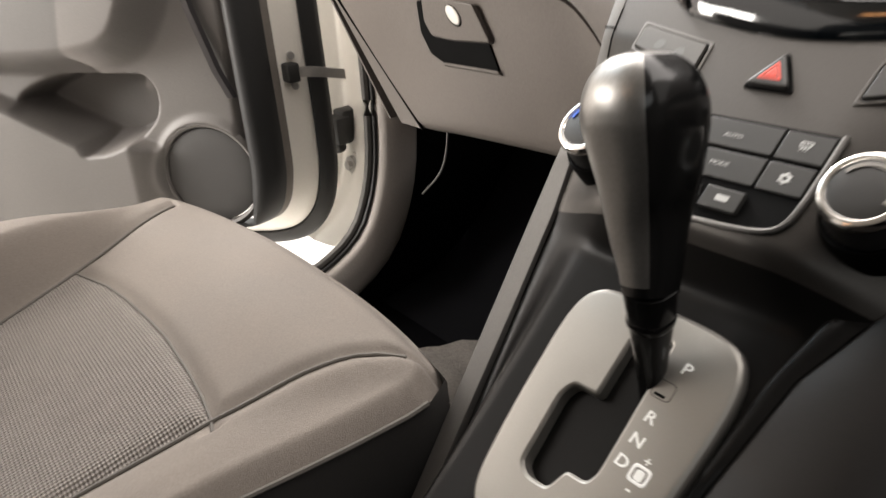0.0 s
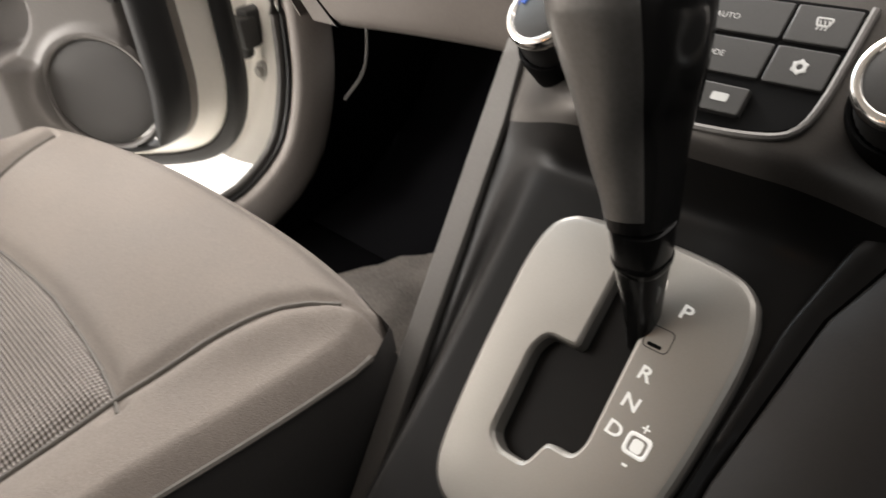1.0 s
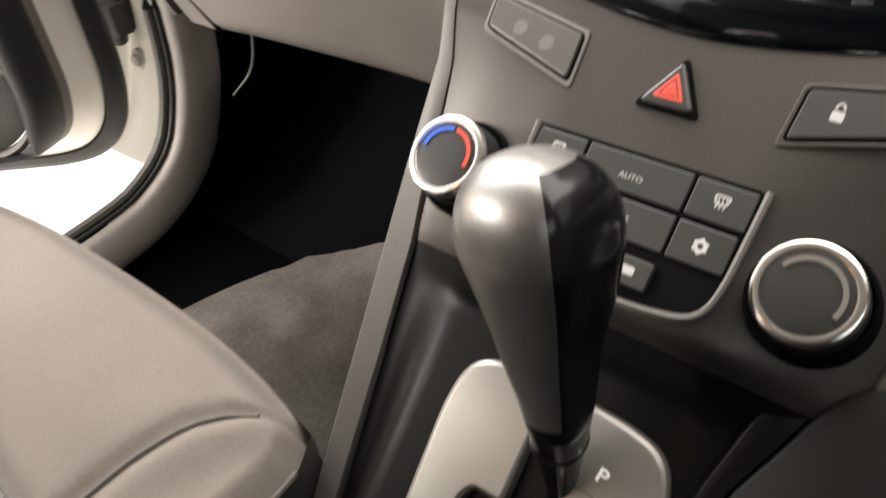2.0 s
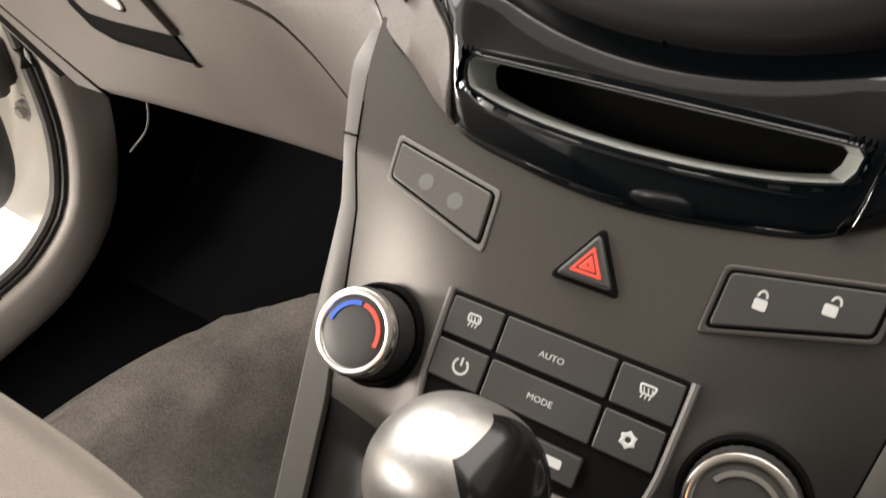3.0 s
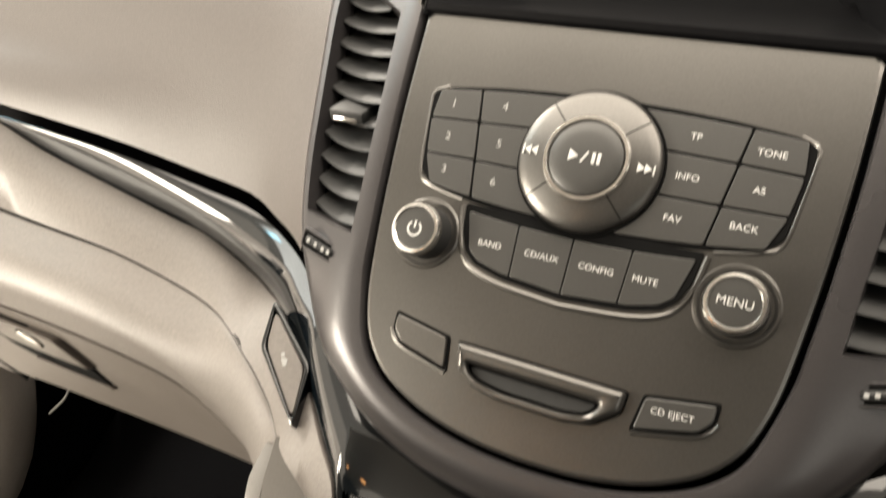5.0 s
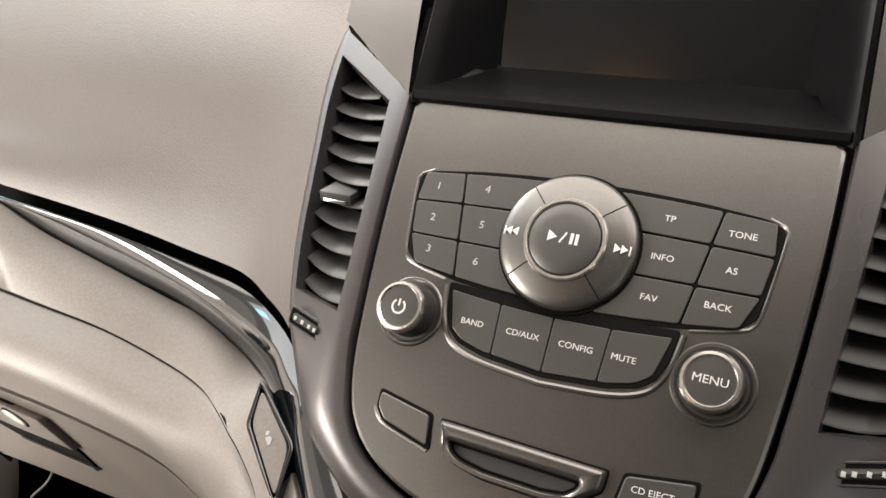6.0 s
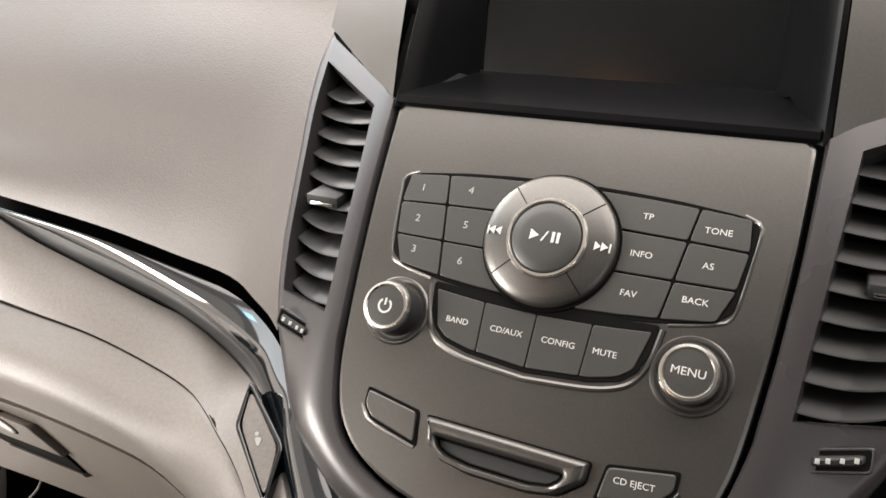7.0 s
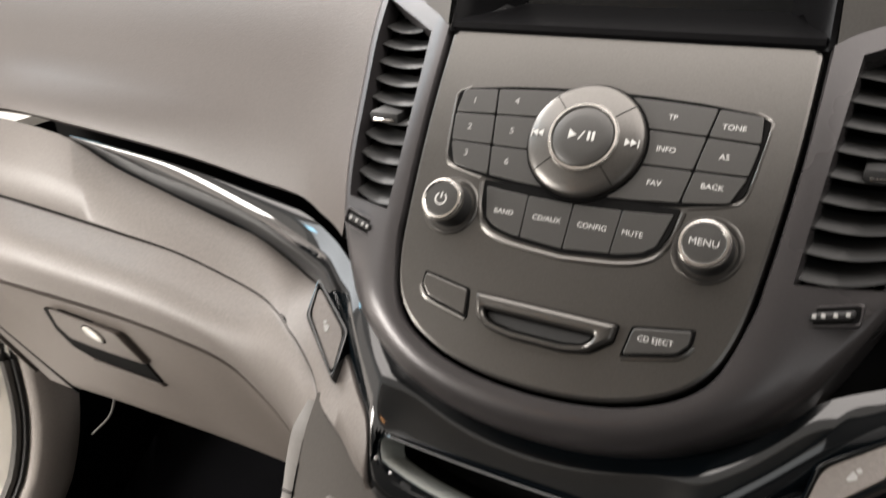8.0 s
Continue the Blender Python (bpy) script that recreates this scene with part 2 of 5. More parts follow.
def offset(pts, d):
    """A closed outline (x, s) moved inwards by d."""
    n = len(pts)
    size = sum(pts[i][0] * pts[(i + 1) % n][1] - pts[(i + 1) % n][0] * pts[i][1] for i in range(n))
    sign = 1 if size > 0 else -1
    out = []
    for i in range(n):
        a, b, c = (np.array(pts[k % n], float) for k in (i - 1, i, i + 1))
        u, v = b - a, c - b
        u, v = u / (np.linalg.norm(u) + 1e-12), v / (np.linalg.norm(v) + 1e-12)
        nu, nv = np.array((-u[1], u[0])) * sign, np.array((-v[1], v[0])) * sign
        w = nu + nv
        w = w / max(0.35, (w @ w) / 2) if np.linalg.norm(w) > 1e-9 else nu
        out.append(tuple(b + w * d))
    return out


def rounded(pts, r, n=4):
    """An outline with its corners rounded by about r."""
    out = []
    m = len(pts)
    for i in range(m):
        a, b, c = (np.array(pts[k % m], float) for k in (i - 1, i, i + 1))
        u, v = a - b, c - b
        lu, lv = np.linalg.norm(u), np.linalg.norm(v)
        k = min(r, lu * 0.45, lv * 0.45)
        p, q = b + u / lu * k, b + v / lv * k
        for j in range(n + 1):
            t = j / n
            out.append(tuple((1 - t) ** 2 * p + 2 * t * (1 - t) * b + t * t * q))
    return out


def plate(plane, pts, h0, h1, bevel=0.0008, bm=None, hole=None):
    """A raised piece with that outline from height h0 to h1, its upper edge rounded. hole: an inner outline of as many points."""
    bm = bm or bmesh.new()
    rings = [(0, h0), (0, h1 - bevel), (bevel * 0.3, h1 - bevel * 0.3), (bevel, h1)]
    loops = []
    for d, h in rings:
        loops.append([bm.verts.new(plane.pt(x, s, h)) for x, s in (offset(pts, d) if d else pts)])
    if hole:
        for d, h in reversed(rings):
            loops.append([bm.verts.new(plane.pt(x, s, h)) for x, s in (offset(hole, -d) if d else hole)])
    n = len(pts)
    for a, b in zip(loops, loops[1:]):
        for i in range(n):
            bm.faces.new((a[i], a[(i + 1) % n], b[(i + 1) % n], b[i]))
    if not hole:
        bm.faces.new(loops[-1])
    return bm


def circle(cx, cs, r, n=40, a0=0.0, a1=2 * math.pi, full=True):
    k = n if full else n - 1
    return [(cx + r * math.cos(a0 + (a1 - a0) * i / k), cs + r * math.sin(a0 + (a1 - a0) * i / k)) for i in range(n)]


def turned(plane, cx, cs, profile, n=40, bm=None, cap=True):
    """A turned piece on a panel: profile of (radius, height)."""
    bm = bm or bmesh.new()
    loops = [[bm.verts.new(plane.pt(x, s, h)) for x, s in circle(cx, cs, r, n)] for r, h in profile]
    for a, b in zip(loops, loops[1:]):
        for i in range(n):
            bm.faces.new((a[i], a[(i + 1) % n], b[(i + 1) % n], b[i]))
    if cap:
        bm.faces.new(loops[-1])
    return bm


def tube(pts, r, n=8, bm=None, closed=False):
    """A round cord along points."""
    bm = bm or bmesh.new()
    p = [Vector(q) for q in pts]
    rings = []
    for i, q in enumerate(p):
        t = (p[(i + 1) % len(p)] - p[i - 1]) if closed or 0 < i < len(p) - 1 else (p[1] - p[0] if i == 0 else p[-1] - p[-2])
        t = t.normalized()
        a = t.cross(Vector((0, 0, 1)))
        a = a.normalized() if a.length > 0.05 else t.cross(Vector((0, 1, 0))).normalized()
        b = t.cross(a)
        rings.append([bm.verts.new(q + a * (r * math.cos(2 * math.pi * k / n)) + b * (r * math.sin(2 * math.pi * k / n))) for k in range(n)])
    m = len(rings)
    for i in range(m if closed else m - 1):
        for k in range(n):
            bm.faces.new((rings[i][k], rings[i][(k + 1) % n], rings[(i + 1) % m][(k + 1) % n], rings[(i + 1) % m][k]))
    if not closed:
        bm.faces.new(rings[0]), bm.faces.new(rings[-1])
    return bm


def band(plane, pts, width, h0, h1):
    """A flat line of that width along (x, s) points of a panel."""
    bm = bmesh.new()
    p = [np.array(q, float) for q in pts]
    left, right = [], []
    for i, q in enumerate(p):
        t = p[min(i + 1, len(p) - 1)] - p[max(i - 1, 0)]
        t = t / np.linalg.norm(t)
        nrm = np.array((-t[1], t[0])) * width / 2
        left.append(q + nrm), right.append(q - nrm)
    rows = [[plane.pt(*q, h0) for q in left], [plane.pt(*q, h1) for q in left], [plane.pt(*q, h1) for q in right], [plane.pt(*q, h0) for q in right]]
    return sheet(rows, bm=bm)


def words(text, plane, x, s, h, size, mat, parent, wide=1.0, name="legend", turn=0.0, bold=0.012):
    """Raised print on a panel."""
    cu = bpy.data.curves.new("legend", "FONT")
    cu.body, cu.size, cu.align_x, cu.align_y, cu.extrude = text, size, "CENTER", "CENTER", 0.00012
    cu.offset = size * bold
    cu.resolution_u = 3
    ob = bpy.data.objects.new("legend_source", cu)
    scene.collection.objects.link(ob)
    me = bpy.data.meshes.new_from_object(ob.evaluated_get(bpy.context.evaluated_depsgraph_get()))
    bm = bmesh.new()
    bm.from_mesh(me)
    c, sn = math.cos(turn), math.sin(turn)
    for v in bm.verts:
        a, b = v.co.x * wide, v.co.y
        v.co = plane.pt(x + a * c - b * sn, s - (a * sn + b * c), h + v.co.z)
    bpy.data.objects.remove(ob)
    bpy.data.curves.remove(cu)
    bpy.data.meshes.remove(me)
    return part(name, bm, mat, parent)


def join(*bms):
    out = bmesh.new()
    for b in bms:
        me = bpy.data.meshes.new("piece")
        b.to_mesh(me)
        out.from_mesh(me)
        bpy.data.meshes.remove(me)
        b.free()
    return out


def box(lo, hi, bevel=0.0, bm=None):
    bm = bm or bmesh.new()
    made = bmesh.ops.create_cube(bm, size=1)
    for v in made["verts"]:
        v.co = Vector([l + (c + 0.5) * (u - l) for c, l, u in zip(v.co, lo, hi)])
    if bevel:
        bmesh.ops.bevel(bm, geom=[e for e in bm.edges], offset=bevel, segments=2, affect="EDGES", profile=0.5)
    return bm


def smooth01(a, b, x):
    t = max(0.0, min(1.0, (x - a) / (b - a)))
    return t * t * (3 - 2 * t)


def lerp(a, b, t):
    return tuple(p + (q - p) * t for p, q in zip(a, b))

# ---- the cabin shell and what lies outside it ----
part("ground", sheet([[(x, y, -0.32) for x in (-40, -4, -1.5, 0, 4, 40)] for y in (-40, -4, -1.5, 0, 4, 40)], back=0.05), FLOOR_OUT, None, "pale smooth hall floor beside the car", kind="structure")
# roof and walls out of view, added to close the cabin and block light
part("ceiling", box((-0.58, -2.0, 1.24), (0.76, -0.34, 1.27), 0.008), LINING, None, "unseen pale roof lining, added to block and bounce light", kind="structure")
part("wall_rear", join(box((-0.84, -2.05, -0.05), (0.78, -2.0, 0.95), 0.01), box((-0.84, -2.05, 0.95), (0.78, -2.0, 1.26), 0.01)), SIDE_CLOTH, None, "unseen dark wall added to close the back of the cabin", kind="structure")
part("wall_right", join(box((0.72, -2.0, -0.05), (0.78, 0.30, 0.78), 0.01), box((0.68, -2.0, 0.78), (0.75, -0.20, 0.86), 0.01), box((0.68, -2.0, 1.17), (0.75, -0.20, 1.26), 0.01), box((0.68, -2.0, 0.86), (0.75, -1.15, 1.17), 0.01), box((0.68, -0.42, 0.86), (0.75, -0.20, 1.17), 0.01)), SIDE_CLOTH, None, "unseen dark wall with a window gap, added to cut light on the driver's side", kind="structure")
part("wall_left_rear", join(box((-0.86, -2.05, -0.05), (-0.82, -0.80, 0.78), 0.01)), KICK, None, "unseen grey wall added to block light behind the open door", kind="structure")
part("floor", box((-0.845, -2.0, -0.05), (0.74, 0.42, -0.005)), CARPET_SHADE, None, "carpeted car floor, the footwell's shade put into its near-black colour", kind="structure")
part("wall_front", box((-0.86, 0.36, -0.02), (0.74, 0.42, 0.60)), CARPET_SHADE, None, "bulkhead in front of the footwell, coloured near black for the shade there", kind="structure")

# passenger mat with its curved front edge
mat_rows = []
for i in range(60):
    row = []
    for j in range(60):
        x = -0.67 + 0.525 * j / 59
        front = float(np.interp(x, (-0.67, -0.655, -0.64, -0.615, -0.59, -0.555, -0.52, -0.49, -0.42, -0.30, -0.145), (-0.26, -0.17, -0.115, -0.055, -0.010, 0.020, 0.045, 0.066, 0.10, 0.12, 0.13)))
        y = -0.62 + (front + 0.62) * i / 59
        z = 0.010 + 0.10 * smooth01(-0.02, 0.24, y) + 0.006 * noise.noise(Vector((x * 14, y * 14, 0))) + 0.003 * noise.noise(Vector((x * 60, y * 60, 3)))
        row.append((x, y, z))
    mat_rows.append(row)
carpet = thing("floor_carpet", (-0.42, -0.2, 0.0), "grey loop-pile carpet on the passenger footwell floor", "carpet")
part("mat", sheet(mat_rows, back=0.008), CARPET, carpet)
# toe board: its colour carries the shade under the dash
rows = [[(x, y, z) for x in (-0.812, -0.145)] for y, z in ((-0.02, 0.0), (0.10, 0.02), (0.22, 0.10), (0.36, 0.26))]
part("toe_board", sheet(rows), CARPET_SHADE, carpet, "carpeted toe board, coloured near black for the shade under the dash")

# ---- centre console: panel, edge trims and well in one sweep ----


def console_h(x, s):
    mid = -0.0285 * smooth01(0.116, 0.150, s)
    edge = min(0.0, -0.265 * s)
    w = smooth01(0.120, 0.155, s)
    b = smooth01(0.046 + 0.026 * w, 0.130 - 0.016 * w, abs(x))
    return mid + (edge - mid) * b


def console_half(s):
    return float(np.interp(s, (-0.070, -0.046, -0.025, -0.010, 0.006, 0.028), (0.158, 0.1585, 0.1530, 0.1478, 0.1432, 0.1385)))


def panel_half(s):
    """Half the width inside the edge trims."""
    return float(np.interp(s, (-0.070, -0.046, -0.019, 0.0065, 0.030, 0.13, 0.20, 0.40), (0.1500, 0.1480, 0.1420, 0.1355, 0.1285, 0.1180, 0.1180, 0.1210)))


console = thing("centre_console", (0, -0.3, 0.0), "charcoal centre console with pale edge trims and a glossy dark well", "console")


def glow_s(x):
    """Where the glossy band's lower edge meets the panel."""
    return -np.interp(abs(x), (0, 0.025, 0.046, 0.06, 0.075, 0.09, 0.105, 0.122, 0.142, 0.152), (0.0105, 0.0115, 0.0145, 0.0175, 0.0215, 0.0265, 0.0345, 0.048, 0.060, 0.067))


rows = []
for i in range(50):
    k = i / 49
    row = []
    for j in range(61):
        f = -1 + 2 * j / 60
        s0 = -0.02
        for _ in range(4):
            s0 = float(glow_s(f * console_half(s0))) - 0.003
        s = s0 + (0.128 - s0) * k
        xx = f * panel_half(s)
        row.append(LOW.pt(xx, s, console_h(xx, s)))
    rows.append(row)
part("panel", sheet(rows), PANEL, console, "satin charcoal panel")
rows = []
for i in range(60):
    s = 0.128 + (0.46 - 0.128) * i / 59
    rows.append([LOW.pt(x, s, console_h(x, s)) for x in np.linspace(-0.1180, 0.1180, 49)])
part("well", sheet(rows), WELL, console, "dark glossy well round the gear gate")
for sg in (-1, 1):
    rows, line = [], []
    for i in range(80):
        s = -0.064 + 0.524 * i / 79
        e = min(0.0, -0.265 * s)
        inner, outer = panel_half(s), console_half(s) + 0.0006
        k = smooth01(0.03, 0.10, s)
        rise = 0.0006 + 0.0030 * k
        e -= 0.005 * (1 - smooth01(-0.064, -0.036, s))
        rows.append([LOW.pt(sg * x, s, e + h) for x, h in ((inner - 0.0008, -0.006), (inner + 0.0002, rise * 0.6), (inner + 0.0016, rise), (max(inner + 0.002, outer - 0.0022), rise), (outer - 0.0006, rise * 0.6), (outer, -0.002), (outer, -0.012))])
        line.append(LOW.pt(sg * (inner - 0.0003), s, e + 0.0003))
    part("edge_trim", sheet(rows), TRIM, console, "pale satin edge trim")
    part("seam", tube(line[6:40], 0.0004, 6), BLACK, console)
    part("joint", tube([LOW.pt(sg * (panel_half(-0.006) - 0.001), -0.006, 0.0008), LOW.pt(sg * (console_half(-0.006) + 0.0008), -0.006, 0.0006)], 0.0006, 6), BLACK, console)
    # side walls below the trims: their shade is put into the black colour
    rows = []
    for i in range(50):
        s = -0.02 + 0.48 * i / 49
        top = LOW.pt(sg * 0.1366, s, min(0, -0.265 * s) - 0.010)
        rows.append([top, lerp(top, (sg * 0.140, top.y + 0.02, top.z * 0.6), 1), (sg * 0.145, top.y + 0.05, 0.0)])
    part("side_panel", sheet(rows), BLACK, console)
    part("side_panel", sheet([[(sg * 0.146, y, z) for y in (-0.16, 0.0, 0.36)] for z in (0.0, 0.25, 0.50, 0.52)]), CARPET_SHADE, console)

# driver's side rail and panel beside the gate
def rail_x(s):
    return float(np.interp(s, (-0.110, -0.095, -0.060, -0.011, 0.040, 0.067, 0.100, 0.130, 0.280), (0.106, 0.099, 0.087, 0.0765, 0.0725, 0.0705, 0.0675, 0.066, 0.064)))


def groove_x(s):
    return float(np.interp(s, (-0.096, -0.089, -0.078, -0.0645, -0.045, -0.020, 0.060, 0.280), (0.137, 0.124, 0.113, 0.1055, 0.0985, 0.0885, 0.0775, 0.074)))


rows = []
for i in range(60):
    s = -0.094 + 0.364 * i / 59
    a, b = rail_x(s), groove_x(s)
    k = smooth01(-0.094, -0.05, s)
    rows.append([GATE.pt(x, s, h * k - 0.012 * (1 - k)) for x, h in ((a - 0.003, -0.008), (a - 0.001, 0.0008), (a + 0.0008, 0.0022), (lerp((a,), (b,), 0.5)[0], 0.0010), (b - 0.0014, 0.0004), (b - 0.0004, -0.003))])
part("side_rail", sheet(rows), WELL, console, "glossy dark rail beside the gate", smooth=60)
rows, line = [], []
for i in range(60):
    s = -0.0955 + 0.3655 * i / 59
    b = groove_x(s)
    rows.append([GATE.pt(x, s, h) for x, h in ((b, -0.005), (b + 0.0004, 0.0012), (b + 0.0022, 0.0024), (b + 0.55 * (0.150 - b), 0.0030), (0.150, 0.0010), (0.1535, -0.004), (0.154, -0.10))])
part("side_panel", sheet(rows), SIDE_TRIM, console, "dark brown-grey panel on the driver's side", smooth=60)

# climate buttons
climate = thing("climate_control", LOW.pt(0, 0.08), "black climate button block with white symbols on the console", "control panel")
half = [(0.0, 0.0485), (0.0565, 0.0485), (0.0552, 0.0925), (0.0525, 0.103), (0.046, 0.1095), (0.029, 0.1130), (0.0, 0.1150)]
block = half + [(-x, s) for x, s in half[-2:0:-1]]
part("recess", plate(LOW, rounded(block, 0.004), -0.004, 0.0006, 0.0004), BLACK, climate)
rim = spline([(0.0578, 0.0485), (0.0568, 0.080), (0.0560, 0.093), (0.0535, 0.1045), (0.0465, 0.1115), (0.029, 0.1150), (0.0, 0.1170)], 26)
rim = rim + [(-x, s) for x, s in rim[-2::-1]]
part("rim", tube([LOW.pt(x, s, 0.0008) for x, s in rim], 0.0019, 8), TRIM, climate, "satin grey rim")


def quad(x0, x1, s0, s1, g=0.0008):
    return [(x0 + g, s0 + g), (x1 - g, s0 + g), (x1 - g, s1 - g), (x0 + g, s1 - g)]


def button(plane, pts, h, parent, r=0.0012, mat=None, name="button", low=-0.002):
    return part(name, plate(plane, rounded(pts, r, 3), low, h, 0.0007), mat or BUTTON, parent)


rows2 = ((0.0500, 0.0695), (0.0705, 0.0900))
cols = ((-0.0555, -0.0275), (-0.0275, 0.0265), (0.0265, 0.0555))
keys = {}
for i, (s0, s1) in enumerate(rows2):
    for j, (x0, x1) in enumerate(cols):
        keys[i, j] = button(LOW, quad(x0, x1 - (0.001 * i if j == 2 else 0), s0, s1), 0.0022, climate)
for sg in (-1, 1):
    b = button(LOW, quad(*sorted((sg * 0.002, sg * 0.027)), 0.0945, 0.1090, 0.0006), 0.0040, climate)
    part("legend", plate(LOW, rounded(quad(*sorted((sg * 0.011, sg * 0.019)), 0.0995, 0.1035, 0), 0.001, 2), 0.0039, 0.0042, 0.0001), LEGEND, b)
words("AUTO", LOW, -0.0015, 0.0612, 0.00225, 0.0039, LEGEND, keys[0, 1], 1.1, bold=0.0)
words("MODE", LOW, 0.0, 0.0802, 0.00225, 0.0039, LEGEND, keys[1, 1], 1.1, bold=0.0)


def defrost(x, s, parent, heater):
    top = [(x - 0.0040, s - 0.0026), (x + 0.0040, s - 0.0026), (x + 0.0029, s + 0.0020), (x - 0.0029, s + 0.0020)] if heater else [(x - 0.0035, s - 0.0026), (x + 0.0035, s - 0.0026), (x + 0.0035, s + 0.0016), (x - 0.0035, s + 0.0016)]
    o = rounded(top, 0.0015, 3)
    bits = [plate(LOW, o, 0.0021, 0.00245, 0.0001, hole=offset(o, 0.0009))]
    for k in (-0.0018, 0.0, 0.0018):
        bits.append(band(LOW, [(x + k, s - 0.0012), (x + k + 0.0006, s + 0.0008), (x + k - 0.0002, s + 0.0036)], 0.0006, 0.0021, 0.00245))
    part("symbol", join(*bits), LEGEND, parent)


defrost(-0.0415, 0.0585, keys[0, 0], False)
defrost(0.0410, 0.0585, keys[0, 2], True)


def power(plane, x, s, h, r, mat, parent):
    o = [(x + r * math.cos(a), s + r * math.sin(a)) for a in np.linspace(-math.pi / 2 + 0.6, 1.5 * math.pi - 0.6, 22)]
    part("symbol", join(band(plane, o, r * 0.3, h, h + 0.0003), band(plane, [(x, s - r * 1.15), (x, s - r * 0.1)], r * 0.3, h, h + 0.0003)), mat, parent)


power(LOW, -0.0398, 0.0805, 0.0021, 0.0036, LEGEND, keys[1, 0])
star = []
for k in range(12):
    r = 0.0042 if k % 2 else 0.0029
    star.append((0.0405 + r * math.cos(k * math.pi / 6), 0.0802 + r * math.sin(k * math.pi / 6)))
part("symbol", plate(LOW, rounded(star, 0.0008, 2), 0.0021, 0.00245, 0.0001, hole=circle(0.0405, 0.0802, 0.0013, 36)[::1]), LEGEND, keys[1, 2])

# temperature and fan knobs


def big_knob(x, s, label, arcs):
    k = thing("rotary_control", LOW.pt(x, s), label, "rotary control", "climate dials on the console")
    part("socket", turned(LOW, x, s, [(0.0262, -0.018), (0.0258, -0.002), (0.0245, 0.0012), (0.0232, 0.0005), (0.0225, -0.003)], 48), BLACK, k)
    ridged = bmesh.new()
    n = 72
    loops = []
    for h, r in ((0.0, 0.0222), (0.004, 0.0220), (0.013, 0.0206), (0.0145, 0.0205)):
        loops.append([ridged.verts.new(LOW.pt(x + (r - 0.0004 * (i % 2)) * math.cos(2 * math.pi * i / n), s + (r - 0.0004 * (i % 2)) * math.sin(2 * math.pi * i / n), h)) for i in range(n)])
    for a, b in zip(loops, loops[1:]):
        for i in range(n):
            ridged.faces.new((a[i], a[(i + 1) % n], b[(i + 1) % n], b[i]))
    part("grip", ridged, SLAT, k, "black ridged grip")
    part("ring", turned(LOW, x, s, [(0.0206, 0.0135), (0.0214, 0.0150), (0.0214, 0.0180), (0.0205, 0.0202), (0.0188, 0.0210), (0.0172, 0.0206), (0.0166, 0.0196)], 56, cap=False), CHROME, k, "chrome ring")
    cap = part("cap", turned(LOW, x, s, [(0.0170, 0.0185), (0.0168, 0.0198), (0.015, 0.0202), (0.008, 0.0206), (0.002, 0.0207)], 56), BUTTON, k)
    for a0, a1, mat in arcs:
        part("mark", band(LOW, [(x + 0.0134 * math.cos(a), s + 0.0134 * math.sin(a)) for a in np.linspace(radians(a0), radians(a1), 16)], 0.0020, 0.0200, 0.0211), mat, cap)
    return k


big_knob(-0.0885, 0.0835, "black temperature knob with chrome ring and blue-red scale", ((-175, -92, BLUE), (-86, 12, RED)))
big_knob(0.0885, 0.0850, "black fan speed knob with chrome ring and grey scale", ((-150, 25, SATIN),))

# switches over the climate block
WING = [(0.0545, 0.0005), (0.1120, -0.0105), (0.1105, 0.0085), (0.0530, 0.0255)]


def wing(sg, name, label, category):
    k = thing(name, LOW.pt(sg * 0.085, 0.005), label, category)
    o = [(sg * x, s) for x, s in WING]
    part("rim", plate(LOW, rounded(offset(o, -0.0026), 0.003, 4), -0.002, 0.0010, 0.0006, hole=rounded(offset(o, -0.0004), 0.003, 4)), TRIM if sg < 0 else PANEL, k)
    part("recess", plate(LOW, rounded(offset(o, -0.0008), 0.0028, 4), -0.003, 0.0005, 0.0002), BLACK, k)
    return k, button(LOW, offset(o, 0.0009), 0.0026, k, 0.0022, name="cap", mat=HOOD if sg < 0 else BUTTON)


ab, cap = wing(-1, "airbag_indicator", "blank grey passenger airbag indicator set in the console", "indicator")
for x in (-0.090, -0.072):
    part("legend", plate(LOW, circle(x, 0.0055 + (x + 0.09) * 0.25, 0.0042, 16), 0.0024, 0.0027, 0.0001), DIM, cap)
lk, cap = wing(1, "door_lock_switch", "black door lock switch with white padlock symbols", "switch")
for x, s, opened in ((0.0695, 0.0085, 0), (0.0935, 0.0020, 1)):
    body = plate(LOW, rounded([(x - 0.0026, s - 0.0006), (x + 0.0026, s - 0.0006), (x + 0.0026, s + 0.0040), (x - 0.0026, s + 0.0040)], 0.0008, 2), 0.0025, 0.0029, 0.0001)
    arc = band(LOW, [(x + 0.0017 * math.cos(a) + 0.0012 * opened, s - 0.0014 - 0.0026 * math.sin(a)) for a in np.linspace(0 if not opened else -0.2, math.pi - 0.2 * opened, 12)], 0.0009, 0.0025, 0.0029)
    part("padlock", join(body, arc), LEGEND, cap)

hz = thing("hazard_switch", LOW.pt(0, 0.018), "red and black triangular hazard light switch", "switch")
tri = [(0.0, -0.0010), (0.0168, 0.0275), (-0.0168, 0.0275)]
part("rim", plate(LOW, rounded(tri, 0.004, 4), -0.002, 0.0014, 0.0008, hole=rounded(offset(tri, 0.0020), 0.0035, 4)), BLACK, hz)
body = part("cap", plate(LOW, rounded(offset(tri, 0.0018), 0.0035, 4), -0.002, 0.0048, 0.0016), BUTTON, hz)
